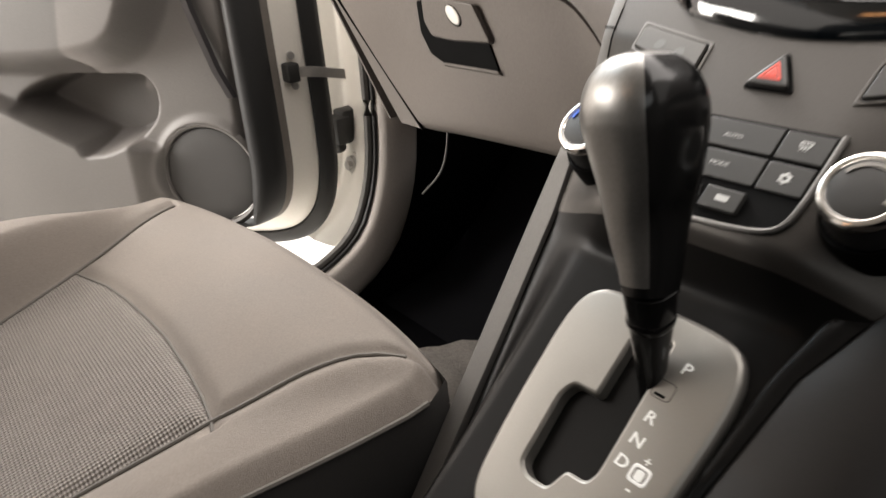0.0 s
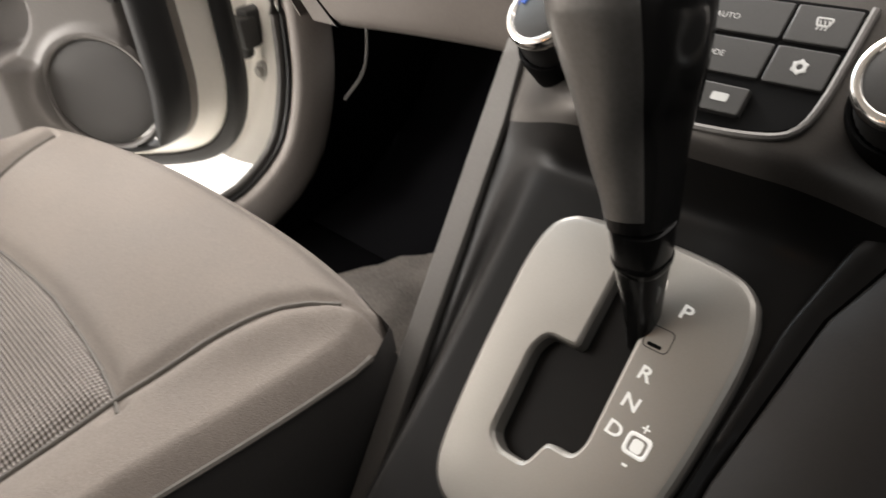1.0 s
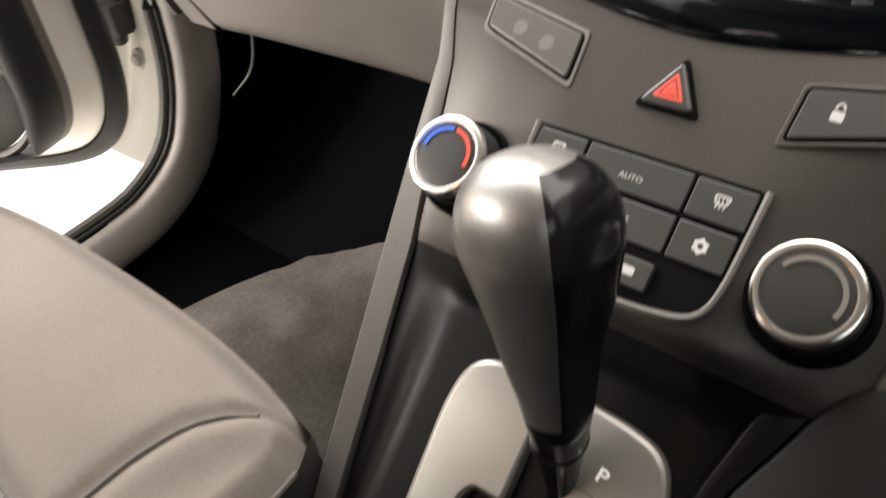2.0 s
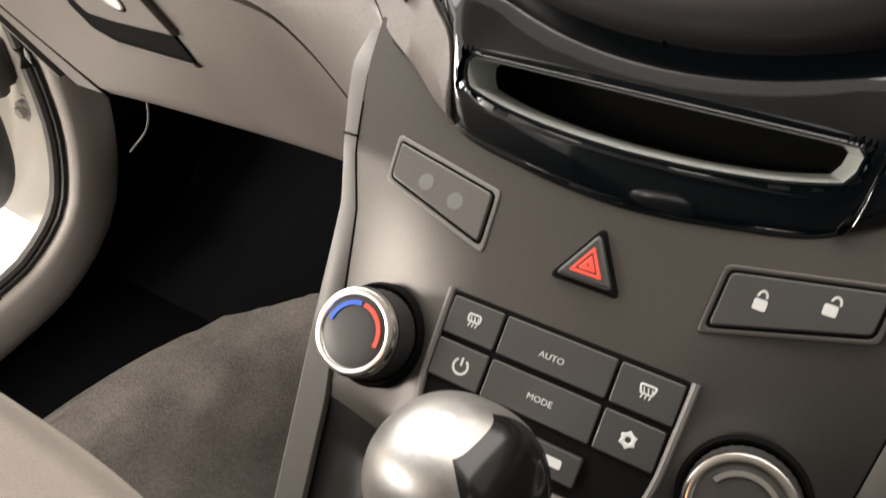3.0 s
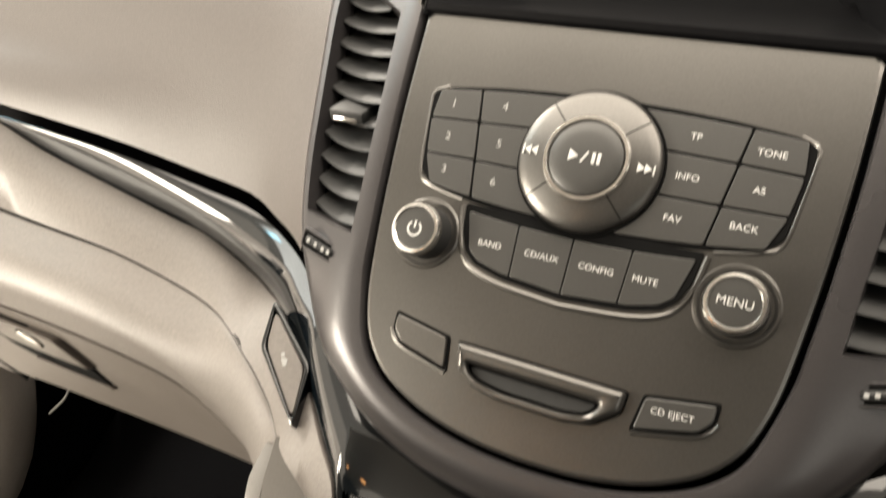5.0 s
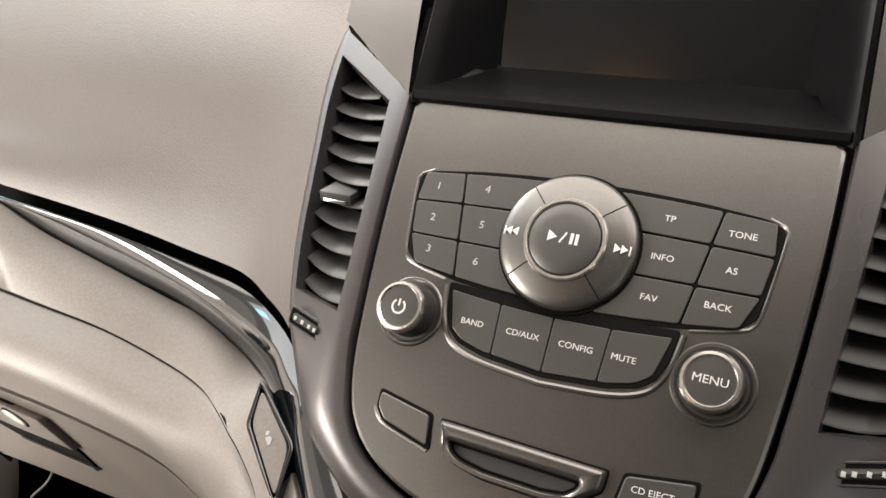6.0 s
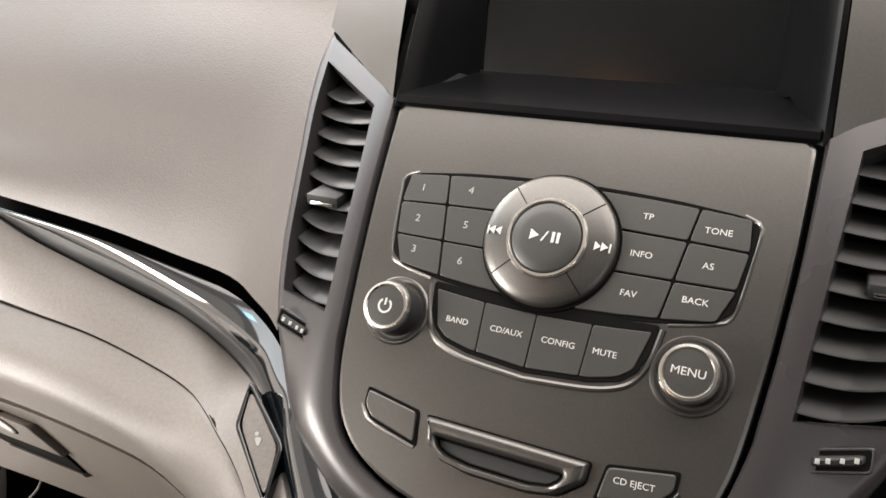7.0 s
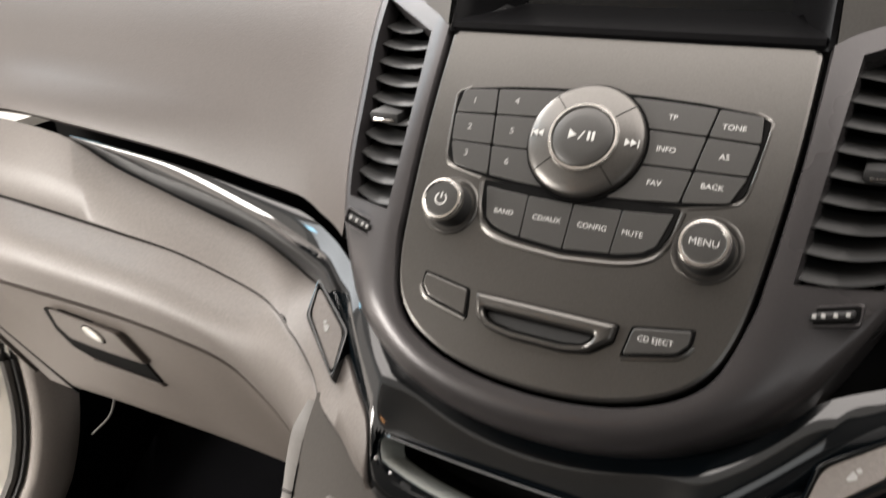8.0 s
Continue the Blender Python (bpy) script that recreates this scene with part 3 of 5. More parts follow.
part("triangle", plate(LOW, rounded(offset(tri, 0.0052), 0.001, 2), 0.0046, 0.0051, 0.0001, hole=rounded(offset(tri, 0.0066), 0.0008, 2)), RED, body)
part("triangle", plate(LOW, rounded(offset(tri, 0.0072), 0.0008, 2), 0.0046, 0.0051, 0.0001, hole=rounded(offset(tri, 0.0092), 0.0005, 2)), RED, body)

# ---- gear selector ----
gear = thing("gear_selector", GATE.pt(0, 0.05), "automatic gear selector with dark knob on a silver gate plate", "gear lever")
left = [(-0.030, -0.0255), (-0.043, -0.0215), (-0.051, -0.011), (-0.0535, 0.008), (-0.0525, 0.030), (-0.0500, 0.066), (-0.0460, 0.100), (-0.0410, 0.119), (-0.030, 0.130), (-0.010, 0.1345)]
right = [(0.020, -0.0272), (0.043, -0.0255), (0.058, -0.0205), (0.0660, -0.008), (0.0690, 0.012), (0.0685, 0.040), (0.0665, 0.070), (0.0620, 0.100), (0.0520, 0.122), (0.030, 0.1335)]
outline = spline(left[::-1] + [(-0.005, -0.0268)] + right, 72)
slot_o = rounded([(-0.0015, -0.010), (-0.0010, 0.0368), (-0.0185, 0.0372), (-0.0225, 0.046), (-0.0200, 0.090), (-0.0130, 0.0950), (0.0025, 0.0942), (0.0075, 0.0800), (0.0215, 0.0795), (0.0243, 0.072), (0.0215, -0.010)], 0.0032, 3)


def resample(pts, n, start):
    p = np.array(pts + pts[:1], float)
    run = np.concatenate([[0], np.cumsum(np.linalg.norm(np.diff(p, axis=0), axis=1))])
    o = [(float(np.interp(a, run, p[:, 0])), float(np.interp(a, run, p[:, 1]))) for a in np.linspace(0, run[-1], n, endpoint=False)]
    size = sum(o[i][0] * o[(i + 1) % n][1] - o[(i + 1) % n][0] * o[i][1] for i in range(n))
    if size < 0:
        o = o[::-1]
    k = min(range(n), key=lambda i: (o[i][0] - start[0]) ** 2 + (o[i][1] - start[1]) ** 2)
    return o[k:] + o[:k]


N = 120
go = resample(outline, N, (0.01, -0.03))
so = resample(slot_o, N, (0.01, -0.02))
bm = bmesh.new()
loops = []
for d, h in ((0, -0.004), (0, 0.0015), (0.001, 0.0034), (0.0030, 0.0048), (0.0050, 0.0052)):
    loops.append([GATE.pt(x, s, h) for x, s in (offset(go, d) if d else go)])
inner = []
for d, h in ((0.0024, 0.0052), (0.0012, 0.0047), (0.0002, 0.0034), (0.0, -0.009), (0.0, -0.013)):
    inner.append([GATE.pt(x, s, h) for x, s in (offset(so, -d) if d else so)])
sheet(loops, closed=True, bm=bm)
rim_verts = list(bm.verts)[-N:]
sheet(inner, closed=True, bm=bm)
slot_verts = list(bm.verts)[-5 * N:-4 * N]
chosen = set(rim_verts) | set(slot_verts)
flat_edges = [e for e in bm.edges if e.is_boundary and e.verts[0] in chosen and e.verts[1] in chosen]
bmesh.ops.triangle_fill(bm, use_beauty=True, use_dissolve=False, edges=flat_edges)
part("gate_plate", bm, SATIN, gear, "satin silver gate plate", smooth=16)
part("gate_floor", plate(GATE, offset(so, -0.003), -0.03, -0.012, 0.0005), BLACK, gear)
for text, x, s in (("P", 0.0375, 0.0005), ("R", 0.0342, 0.0325), ("N", 0.0345, 0.0465), ("D", 0.0335, 0.0600)):
    words(text, GATE, x, s, 0.0053, 0.0092, GATE_PRINT, gear, 1.25, turn=-0.08, bold=0.02)
words("+", GATE, 0.0462, 0.0535, 0.0053, 0.008, GATE_PRINT, gear)
words("-", GATE, 0.0450, 0.0700, 0.0053, 0.010, GATE_PRINT, gear)
sq = quad(0.0400, 0.0520, 0.0560, 0.0665, 0)
part("symbol", plate(GATE, rounded(sq, 0.003, 4), 0.005, 0.0054, 0.0001, hole=rounded(offset(sq, 0.0018), 0.002, 4)), GATE_PRINT, gear)
part("symbol", plate(GATE, rounded(quad(0.0432, 0.0488, 0.0585, 0.0645, 0), 0.002, 4), 0.005, 0.0054, 0.0001), GATE_PRINT, gear)
part("release_cap", plate(GATE, rounded(quad(0.0255, 0.0385, 0.0105, 0.0215, 0), 0.003, 4), 0.005, 0.00545, 0.0002, hole=rounded(quad(0.0259, 0.0381, 0.0109, 0.0211, 0), 0.0028, 4)), SLAT, gear)
part("release_notch", plate(GATE, rounded(quad(0.0280, 0.0350, 0.0185, 0.0202, 0), 0.0006, 2), 0.005, 0.0056, 0.0002), BLACK, gear)

# lever: axis from the gate to the crown of the knob
A0, A1 = Vector((0.0205, -0.321, 0.392)), Vector((0.0225, -0.3275, 0.446))
K1 = Vector((0.0015, -0.3075, 0.5635))


def sweep(axis, sections, n=36, caps=True, dent=None):
    """Oval rings along an axis: (t, half width, half depth, forward shift)."""
    bm = bmesh.new()
    loops = []
    for t, w, d, sh in sections:
        c = Vector(axis[0]).lerp(Vector(axis[1]), t) + Vector((0, sh, 0))
        up = (Vector(axis[1]) - Vector(axis[0])).normalized()
        ax = Vector((1, 0, 0)) - up * up.x
        ax.normalize()
        ay = up.cross(ax)
        ring = []
        for k in range(n):
            a = 2 * math.pi * k / n
            cx, sy = math.cos(a), math.sin(a)
            e = 0.82
            ring.append(bm.verts.new(c + ax * (w * math.copysign(abs(cx) ** e, cx)) + ay * (d * math.copysign(abs(sy) ** e, sy))))
        loops.append(ring)
    for a, b in zip(loops, loops[1:]):
        for i in range(n):
            bm.faces.new((a[i], a[(i + 1) % n], b[(i + 1) % n], b[i]))
    if caps:
        bm.faces.new(loops[0]), bm.faces.new(loops[-1])
    return bm


part("shaft", sweep((A0, A1), ((-0.5, 0.0062, 0.007, 0), (0.0, 0.0072, 0.008, 0), (0.35, 0.0090, 0.0098, 0), (0.75, 0.0118, 0.0125, 0), (1.05, 0.0128, 0.0138, 0))), KNOB_GLOSS, gear, "tapered glossy black shaft")
part("shaft_collar", sweep((A0, A1), ((0.62, 0.0108, 0.0115, 0), (0.66, 0.0118, 0.0126, 0), (0.72, 0.0122, 0.0130, 0), (0.75, 0.0116, 0.0124, 0))), KNOB_GLOSS, gear)
KA = (A1, K1)
shape = ((0.0, 0.0134, 0.0142, 0), (0.06, 0.0146, 0.0153, 0), (0.20, 0.0172, 0.0180, 0), (0.38, 0.0220, 0.0222, -0.001), (0.56, 0.0275, 0.0258, -0.003), (0.70, 0.0310, 0.0284, -0.005), (0.76, 0.0313, 0.0288, -0.0055))
KN = 72


def knob_ring(t, w, d, sh):
    """One closed section of the knob: oval, flattened on its driver's side."""
    c = Vector(KA[0]).lerp(Vector(KA[1]), t) + Vector((0, sh, 0))
    up = (Vector(KA[1]) - Vector(KA[0])).normalized()
    ax = (Vector((1, -0.12, 0)) - up * up.dot(Vector((1, -0.12, 0)))).normalized()
    ay = up.cross(ax)
    ring = []
    for k in range(KN):
        a = 2 * math.pi * k / KN
        x, y = math.copysign(abs(math.cos(a)) ** 0.88, math.cos(a)), math.copysign(abs(math.sin(a)) ** 0.88, math.sin(a))
        if x > 0.60:
            x = 0.60 + 0.30 * math.tanh((x - 0.60) / 0.30)
        low = 0.075 * math.exp(-((t - 0.26) / 0.13) ** 2) * math.cos(a)
        ring.append(c + (KA[1] - KA[0]) * low + ax * (x * w) + ay * (y * d))
    return ring


rings = [knob_ring(*q) for q in knots(shape, 5)]
for k in range(1, 15):
    a = math.pi / 2 * k / 14.5
    q = math.cos(a) ** 0.72
    rings.append(knob_ring(0.76 + 0.245 * math.sin(a), 0.0313 * q, 0.0288 * q, -0.0055 - 0.001 * math.sin(a)))
NR = len(rings)


def on_flank(i, j):
    """Faces of the glossy flank and neck; the satin cover takes the rest."""
    jj = (j + KN // 2) % KN - KN // 2
    return i < 4 or (-9 <= jj < 11 and i < NR - 4)


bm = sheet(rings, closed=True, skip=on_flank)
bm.faces.new([v for v in bm.verts if (v.co - rings[-1][0]).length < 0.02 and min((v.co - p).length for p in rings[-1]) < 1e-6])
part("knob_cover", bm, KNOB_M, gear, "smooth dark satin knob cover", smooth=50)
part("knob_body", sheet(rings, closed=True, skip=lambda i, j: not on_flank(i, j)), KNOB_GLOSS, gear, "glossy black flank and neck", smooth=50)

# ---- radio ----
radio = thing("radio", FACE.pt(0, 0.1), "satin charcoal car radio panel with buttons, dial and two knobs", "radio")
fh = [(0.1035, 0.0015), (0.1075, 0.0060), (0.1073, 0.030), (0.1065, 0.060), (0.1040, 0.100), (0.1000, 0.140), (0.0960, 0.160), (0.0895, 0.1755), (0.0775, 0.1885), (0.0600, 0.1980), (0.0420, 0.2035), (0.0220, 0.2067), (0.0, 0.2078)]
fo = spline(fh[1:], 44)
face_half = [(fh[0][0], fh[0][1])] + fo
face_outline = face_half + [(-x, s) for x, s in face_half[-2::-1]]
part("faceplate", plate(FACE, face_outline, -0.010, 0.0, 0.0022), FACE_M, radio, "satin charcoal faceplate", smooth=30)

# the upper button field
top_in = [(0.0, 0.0365), (0.030, 0.0375), (0.055, 0.0390), (0.082, 0.0420), (0.0895, 0.0455), (0.0885, 0.060), (0.0850, 0.0855), (0.0790, 0.0905), (0.055, 0.0955), (0.025, 0.0985), (0.0, 0.0990)]
field = top_in + [(-x, s) for x, s in top_in[-2:0:-1]]
part("button_recess", plate(FACE, rounded(offset(field, -0.0010), 0.003, 3), -0.002, 0.0007, 0.0004), BLACK, radio)
low_in = [(0.0555, 0.0985), (0.0535, 0.1120), (0.0500, 0.1200), (0.0440, 0.1250), (0.030, 0.1285), (0.0, 0.1310)]
low_field = [(0.0, 0.1000), (0.03, 0.0995)] + low_in + [(-x, s) for x, s in low_in[-2::-1]] + [(-0.03, 0.0995)]
part("button_recess", plate(FACE, rounded(offset(low_field, -0.0012), 0.002, 3), -0.002, 0.0008, 0.0004), BLACK, radio)
lip = spline([(0.0585, 0.0990), (0.0560, 0.1130), (0.0520, 0.1225), (0.0450, 0.1285), (0.030, 0.1325), (0.0, 0.1350)], 26)
lip = lip + [(-x, s) for x, s in lip[-2::-1]]
part("lip", tube([FACE.pt(x, s, -0.0005) for x, s in lip], 0.0016, 8), FACE_M, radio)
lip = spline([(0.0830, 0.0408), (0.0905, 0.0440), (0.0912, 0.0480), (0.0898, 0.062), (0.0866, 0.0860), (0.0800, 0.0920), (0.060, 0.0965)], 24)
for sg in (-1, 1):
    part("lip", tube([FACE.pt(sg * x, s, -0.0006) for x, s in lip], 0.0012, 8), FACE_M, radio)


def row_s(k, x):
    """The rules between the three rows of keys."""
    e = abs(x) / 0.09
    return (0.0378 + 0.0050 * e ** 2, 0.0558 + 0.0025 * e ** 2, 0.0765 - 0.0005 * e ** 2, 0.0980 - 0.0082 * e ** 2)[k]


def col_x(s):
    return 0.0640 - 0.0085 * (s - 0.04) / 0.056


def edge_x(s):
    return float(np.interp(s, (0.040, 0.0455, 0.060, 0.0855, 0.092), (0.0870, 0.0893, 0.0882, 0.0848, 0.0800)))


DIAL = (-0.0022, 0.0676)
radio_keys = {}
G = 0.00055
for sg in (-1, 1):
    for k in range(3):
        for j in range(2):
            def xin(s):
                return (col_x(s) if j else 0.016) + G

            def xout(s):
                return (edge_x(s) if j else col_x(s)) - G
            pts = []
            for e in (0, 0.5, 1):
                s = row_s(k, 0.05)
                x = xin(s) + (xout(s) - xin(s)) * e
                pts.append((sg * x, row_s(k, x) + G))
            for e in (1, 0.5, 0):
                s = row_s(k + 1, 0.05)
                x = xin(s) + (xout(s) - xin(s)) * e
                pts.append((sg * x, row_s(k + 1, x) - G))
            r = 0.0014
            bmk = plate(FACE, rounded(pts, r, 2), -0.001, 0.0016, 0.0003)
            radio_keys[sg, k, j] = part("button", bmk, BUTTON, radio)
for (sg, k, j), text, x, s, size, mat in (
        ((-1, 0, 1), "1", -0.0775, 0.0495, 0.0058, SOFT_LEGEND), ((-1, 1, 1), "2", -0.0760, 0.0665, 0.0058, SOFT_LEGEND), ((-1, 2, 1), "3", -0.0735, 0.0832, 0.0058, SOFT_LEGEND),
        ((-1, 0, 0), "4", -0.0500, 0.0475, 0.0058, SOFT_LEGEND), ((-1, 1, 0), "5", -0.0482, 0.0662, 0.0058, SOFT_LEGEND), ((-1, 2, 0), "6", -0.0462, 0.0852, 0.0058, SOFT_LEGEND),
        ((1, 0, 0), "TP", 0.0415, 0.0480, 0.0044, LEGEND), ((1, 1, 0), "INFO", 0.0420, 0.0665, 0.0044, LEGEND), ((1, 2, 0), "FAV", 0.0400, 0.0858, 0.0044, LEGEND),
        ((1, 0, 1), "TONE", 0.0735, 0.0505, 0.0044, LEGEND), ((1, 1, 1), "AS", 0.0720, 0.0670, 0.0044, LEGEND), ((1, 2, 1), "BACK", 0.0695, 0.0838, 0.0044, LEGEND)):
    words(text, FACE, x, s, 0.00165, size * 0.95, mat, radio_keys[sg, k, j], 1.08, bold=0.0)


def low_s(x):
    return float(np.interp(abs(x), (0, 0.030, 0.0440, 0.0500, 0.0535), (0.1302, 0.1277, 0.1242, 0.1192, 0.1120)))


def low_edge(s):
    return float(np.interp(s, (0.0995, 0.112, 0.120), (0.0545, 0.0525, 0.0490)))


for a, b, text in ((-1.0, -0.5, "BAND"), (-0.5, 0.0, "CD/AUX"), (0.0, 0.5, "CONFIG"), (0.5, 1.0, "MUTE")):
    pts = []
    for e in np.linspace(a, b, 5):
        x = e * low_edge(0.1)
        pts.append((x, 0.1012 + 0.0028 * (1 - e * e)))
    for e in np.linspace(b, a, 7):
        x = e * 0.0495 if abs(e) > 0.99 else e * 0.052
        pts.append((x, low_s(x) - 0.0004))
    cx = (a + b) / 2
    pts = [(x + (0.0003 if x < cx * 0.053 else -0.0003), s) for x, s in pts]
    k = part("button", plate(FACE, rounded(pts, 0.0012, 2), -0.001, 0.0014, 0.0003), BUTTON, radio)
    words(text, FACE, cx * 0.0525 - (0.0040 if text == "MUTE" else 0.0), 0.1150, 0.00145, 0.0041, LEGEND, k, 1.08, bold=0.0)

# dial
cx, cs = DIAL
part("dial_socket", turned(FACE, cx, cs, [(0.0352, 0.0008), (0.0348, 0.0018), (0.0336, 0.0018), (0.033, 0.0)], 64), BLACK, radio)
ring = part("dial", turned(FACE, cx, cs, [(0.0334, 0.0), (0.0334, 0.0042), (0.0328, 0.0056), (0.0316, 0.0064), (0.0280, 0.0074), (0.0225, 0.0086), (0.0202, 0.0090)], 64), FACE_M, radio, "wide satin dial ring")
for a in (-132, -42, 48, 138):
    c, sn = math.cos(radians(a)), math.sin(radians(a))
    bits = bmesh.new()
    pr = ((0.0330, 0.0052), (0.0316, 0.0066), (0.0280, 0.0076), (0.0225, 0.0088), (0.0200, 0.0092))
    sheet([[FACE.pt(cx + r * c - w * sn, cs + r * sn + w * c, h) for r, h in pr] for w in (-0.00025, 0.00025)], bm=bits, back=0.0002)
    part("groove", bits, BLACK, ring)
part("ring", turned(FACE, cx, cs, [(0.0204, 0.0085), (0.0202, 0.0098), (0.0194, 0.0108), (0.0182, 0.0108), (0.0174, 0.0098), (0.0172, 0.0090)], 64, cap=False), CHROME, radio, "chrome ring")
play = part("play_button", turned(FACE, cx, cs, [(0.0172, 0.0085), (0.0171, 0.0100), (0.0160, 0.0106), (0.011, 0.0112), (0.004, 0.0115), (0.001, 0.0115)], 56), BUTTON, radio)


def glyph(plane, pts, h, parent, mat=None):
    return part("symbol", plate(plane, pts, h - 0.0002, h + 0.0003, 0.0001), mat or LEGEND, parent)


hh = 0.0117
glyph(FACE, [(cx - 0.0075, cs - 0.0027), (cx - 0.0030, cs), (cx - 0.0075, cs + 0.0027)], hh - 0.0003, play)
part("symbol", band(FACE, [(cx - 0.0015, cs + 0.0026), (cx + 0.0012, cs - 0.0026)], 0.0008, hh - 0.0008, hh), LEGEND, play)
for dx in (0.0033, 0.0058):
    glyph(FACE, [(cx + dx, cs - 0.0026), (cx + dx + 0.0015, cs - 0.0026), (cx + dx + 0.0015, cs + 0.0026), (cx + dx, cs + 0.0026)], hh - 0.0003, play)
for sg in (-1, 1):
    for dx in (0.0235, 0.0268):
        x0 = cx + sg * (dx - 0.0)
        glyph(FACE, [(x0, cs - 0.0022), (x0 + sg * 0.0033, cs), (x0, cs + 0.0022)], 0.0084, ring)
    x0 = cx + sg * 0.0303
    glyph(FACE, [(x0, cs - 0.0022), (x0 + sg * 0.0008, cs - 0.0022), (x0 + sg * 0.0008, cs + 0.0022), (x0, cs + 0.0022)], 0.0072, ring)


def small_knob(x, s, r):
    part("knob_dish", turned(FACE, x, s, [(r + 0.0050, 0.0003), (r + 0.0042, 0.0010), (r + 0.0030, 0.0010), (r + 0.0016, -0.0001), (r, -0.0005)], 48), FACE_M, radio)
    k = part("knob", turned(FACE, x, s, [(r + 0.0004, 0.0), (r + 0.0002, 0.004), (r - 0.0004, 0.0095), (r - 0.0004, 0.0110)], 48), SLAT, radio, "black rotary knob")
    part("ring", turned(FACE, x, s, [(r - 0.0003, 0.0100), (r + 0.0001, 0.0112), (r - 0.0001, 0.0132), (r - 0.0010, 0.0146), (r - 0.0022, 0.0148), (r - 0.0028, 0.0140)], 48, cap=False), CHROME, k, "chrome ring")
    part("cap", turned(FACE, x, s, [(r - 0.0026, 0.0125), (r - 0.0028, 0.0140), (r * 0.5, 0.0143), (0.001, 0.0144)], 48), BUTTON, k)
    return k


pk = small_knob(-0.0740, 0.1165, 0.0130)
power(FACE, -0.0740, 0.1168, 0.0142, 0.0034, LEGEND, pk)
mk = small_knob(0.0740, 0.1165, 0.0130)
words("MENU", FACE, 0.0740, 0.1165, 0.0145, 0.0050, LEGEND, mk, 1.08, bold=0.0)

# eject, blank key and disc mouth
for sg, name in ((-1, "blank_key"), (1, "eject_key")):
    o = [(sg * 0.0475, 0.1630), (sg * 0.0770, 0.1582), (sg * 0.0768, 0.1660), (sg * 0.0715, 0.1718), (sg * 0.0450, 0.1782)]
    part("key_gap", plate(FACE, rounded(offset(o, -0.0010), 0.002, 3), -0.002, 0.0006, 0.0003), BLACK, radio)
    k = part(name, plate(FACE, rounded(offset(o, 0.0004), 0.002, 3), -0.001, 0.0018, 0.0007), BUTTON if sg > 0 else FACE_M, radio)
    part("key_lip", tube([FACE.pt(x, s, -0.0002) for x, s in spline([(sg * 0.0785, 0.166), (sg * 0.0722, 0.1732), (sg * 0.0452, 0.1797)], 10)], 0.0012, 6), FACE_M, radio)
    if sg > 0:
        words("CD EJECT", FACE, 0.0600, 0.1675, 0.00185, 0.0040, LEGEND, k, 1.05, turn=0.06, bold=0.0)
mouth = [(-0.0415, 0.1635), (0.0400, 0.1640), (0.0392, 0.1730), (0.0290, 0.1810), (0.0150, 0.1838), (-0.0150, 0.1838), (-0.0300, 0.1810), (-0.0385, 0.1750)]
inner = [(-0.0345, 0.1715), (0.0300, 0.1715), (0.0285, 0.1755), (0.0240, 0.1790), (0.0140, 0.1806), (-0.0150, 0.1806), (-0.0265, 0.1790), (-0.0320, 0.1765)]
part("disc_mouth", plate(FACE, rounded(offset(mouth, -0.0008), 0.002, 4), -0.002, 0.0006, 0.0003), BLACK, radio)
part("disc_surround", plate(FACE, rounded(mouth, 0.002, 4), -0.002, 0.0050, 0.0024, hole=rounded(inner, 0.002, 4)), FACE_M, radio, smooth=60)
part("disc_flap", plate(FACE, rounded(offset(inner, 0.0012), 0.001, 3), -0.002, 0.0012, 0.0004), SLAT, radio)

# ---- bezel round the radio and the vents ----


def cant(x):
    return -0.31 * max(0.0, abs(x) - 0.115)


side_in = [(0.1100, 0.0020), (0.1100, 0.0090)] + [(float(np.interp(s, [q[1] for q in fh], [q[0] for q in fh])) + 0.0024, s) for s in (0.033, 0.058, 0.082, 0.106, 0.128, 0.145)]
under_in = [(0.0925, 0.1755), (0.0800, 0.1905), (0.0620, 0.2002), (0.0430, 0.2060), (0.0220, 0.2092), (0.0, 0.2102)]
side_vi = [(0.125, -0.010), (0.1252, 0.0035), (0.1232, 0.030), (0.1214, 0.054), (0.1196, 0.078), (0.1176, 0.102), (0.1160, 0.1258), (0.1140, 0.145)]
under_vi = [(0.1070, 0.1740), (0.0915, 0.1935), (0.0715, 0.2070), (0.0490, 0.2147), (0.0245, 0.2188), (0.0, 0.2200)]
side_vo = [(0.179, -0.046), (0.1790, -0.0300), (0.1780, 0.000), (0.1735, 0.029), (0.1685, 0.058), (0.1630, 0.088), (0.1545, 0.1180), (0.1425, 0.1440)]
under_vo = [(0.1235, 0.1765), (0.1020, 0.1970), (0.0785, 0.2125), (0.0540, 0.2225), (0.0270, 0.2278), (0.0, 0.2295)]
side_out = [(0.1855, -0.0540), (0.1905, -0.0300), (0.1880, 0.000), (0.1825, 0.029), (0.1775, 0.058), (0.1715, 0.088), (0.1620, 0.1180), (0.1500, 0.1450)]
under_out = [(0.1300, 0.1790), (0.1075, 0.2005), (0.0825, 0.2168), (0.0568, 0.2264), (0.0284, 0.2318), (0.0, 0.2334)]
PER = 4
curves = [knots(a + b + [(-b[-2][0], b[-2][1])], PER)[:-PER] for a, b in ((side_in, under_in), (side_vi, under_vi), (side_vo, under_vo), (side_out, under_out))]
VENT = range(1 * PER, 6 * PER)
bezel = thing("centre_stack", FACE.pt(0, 0.22), "graphite satin centre stack surround of radio and air vents", "centre stack")
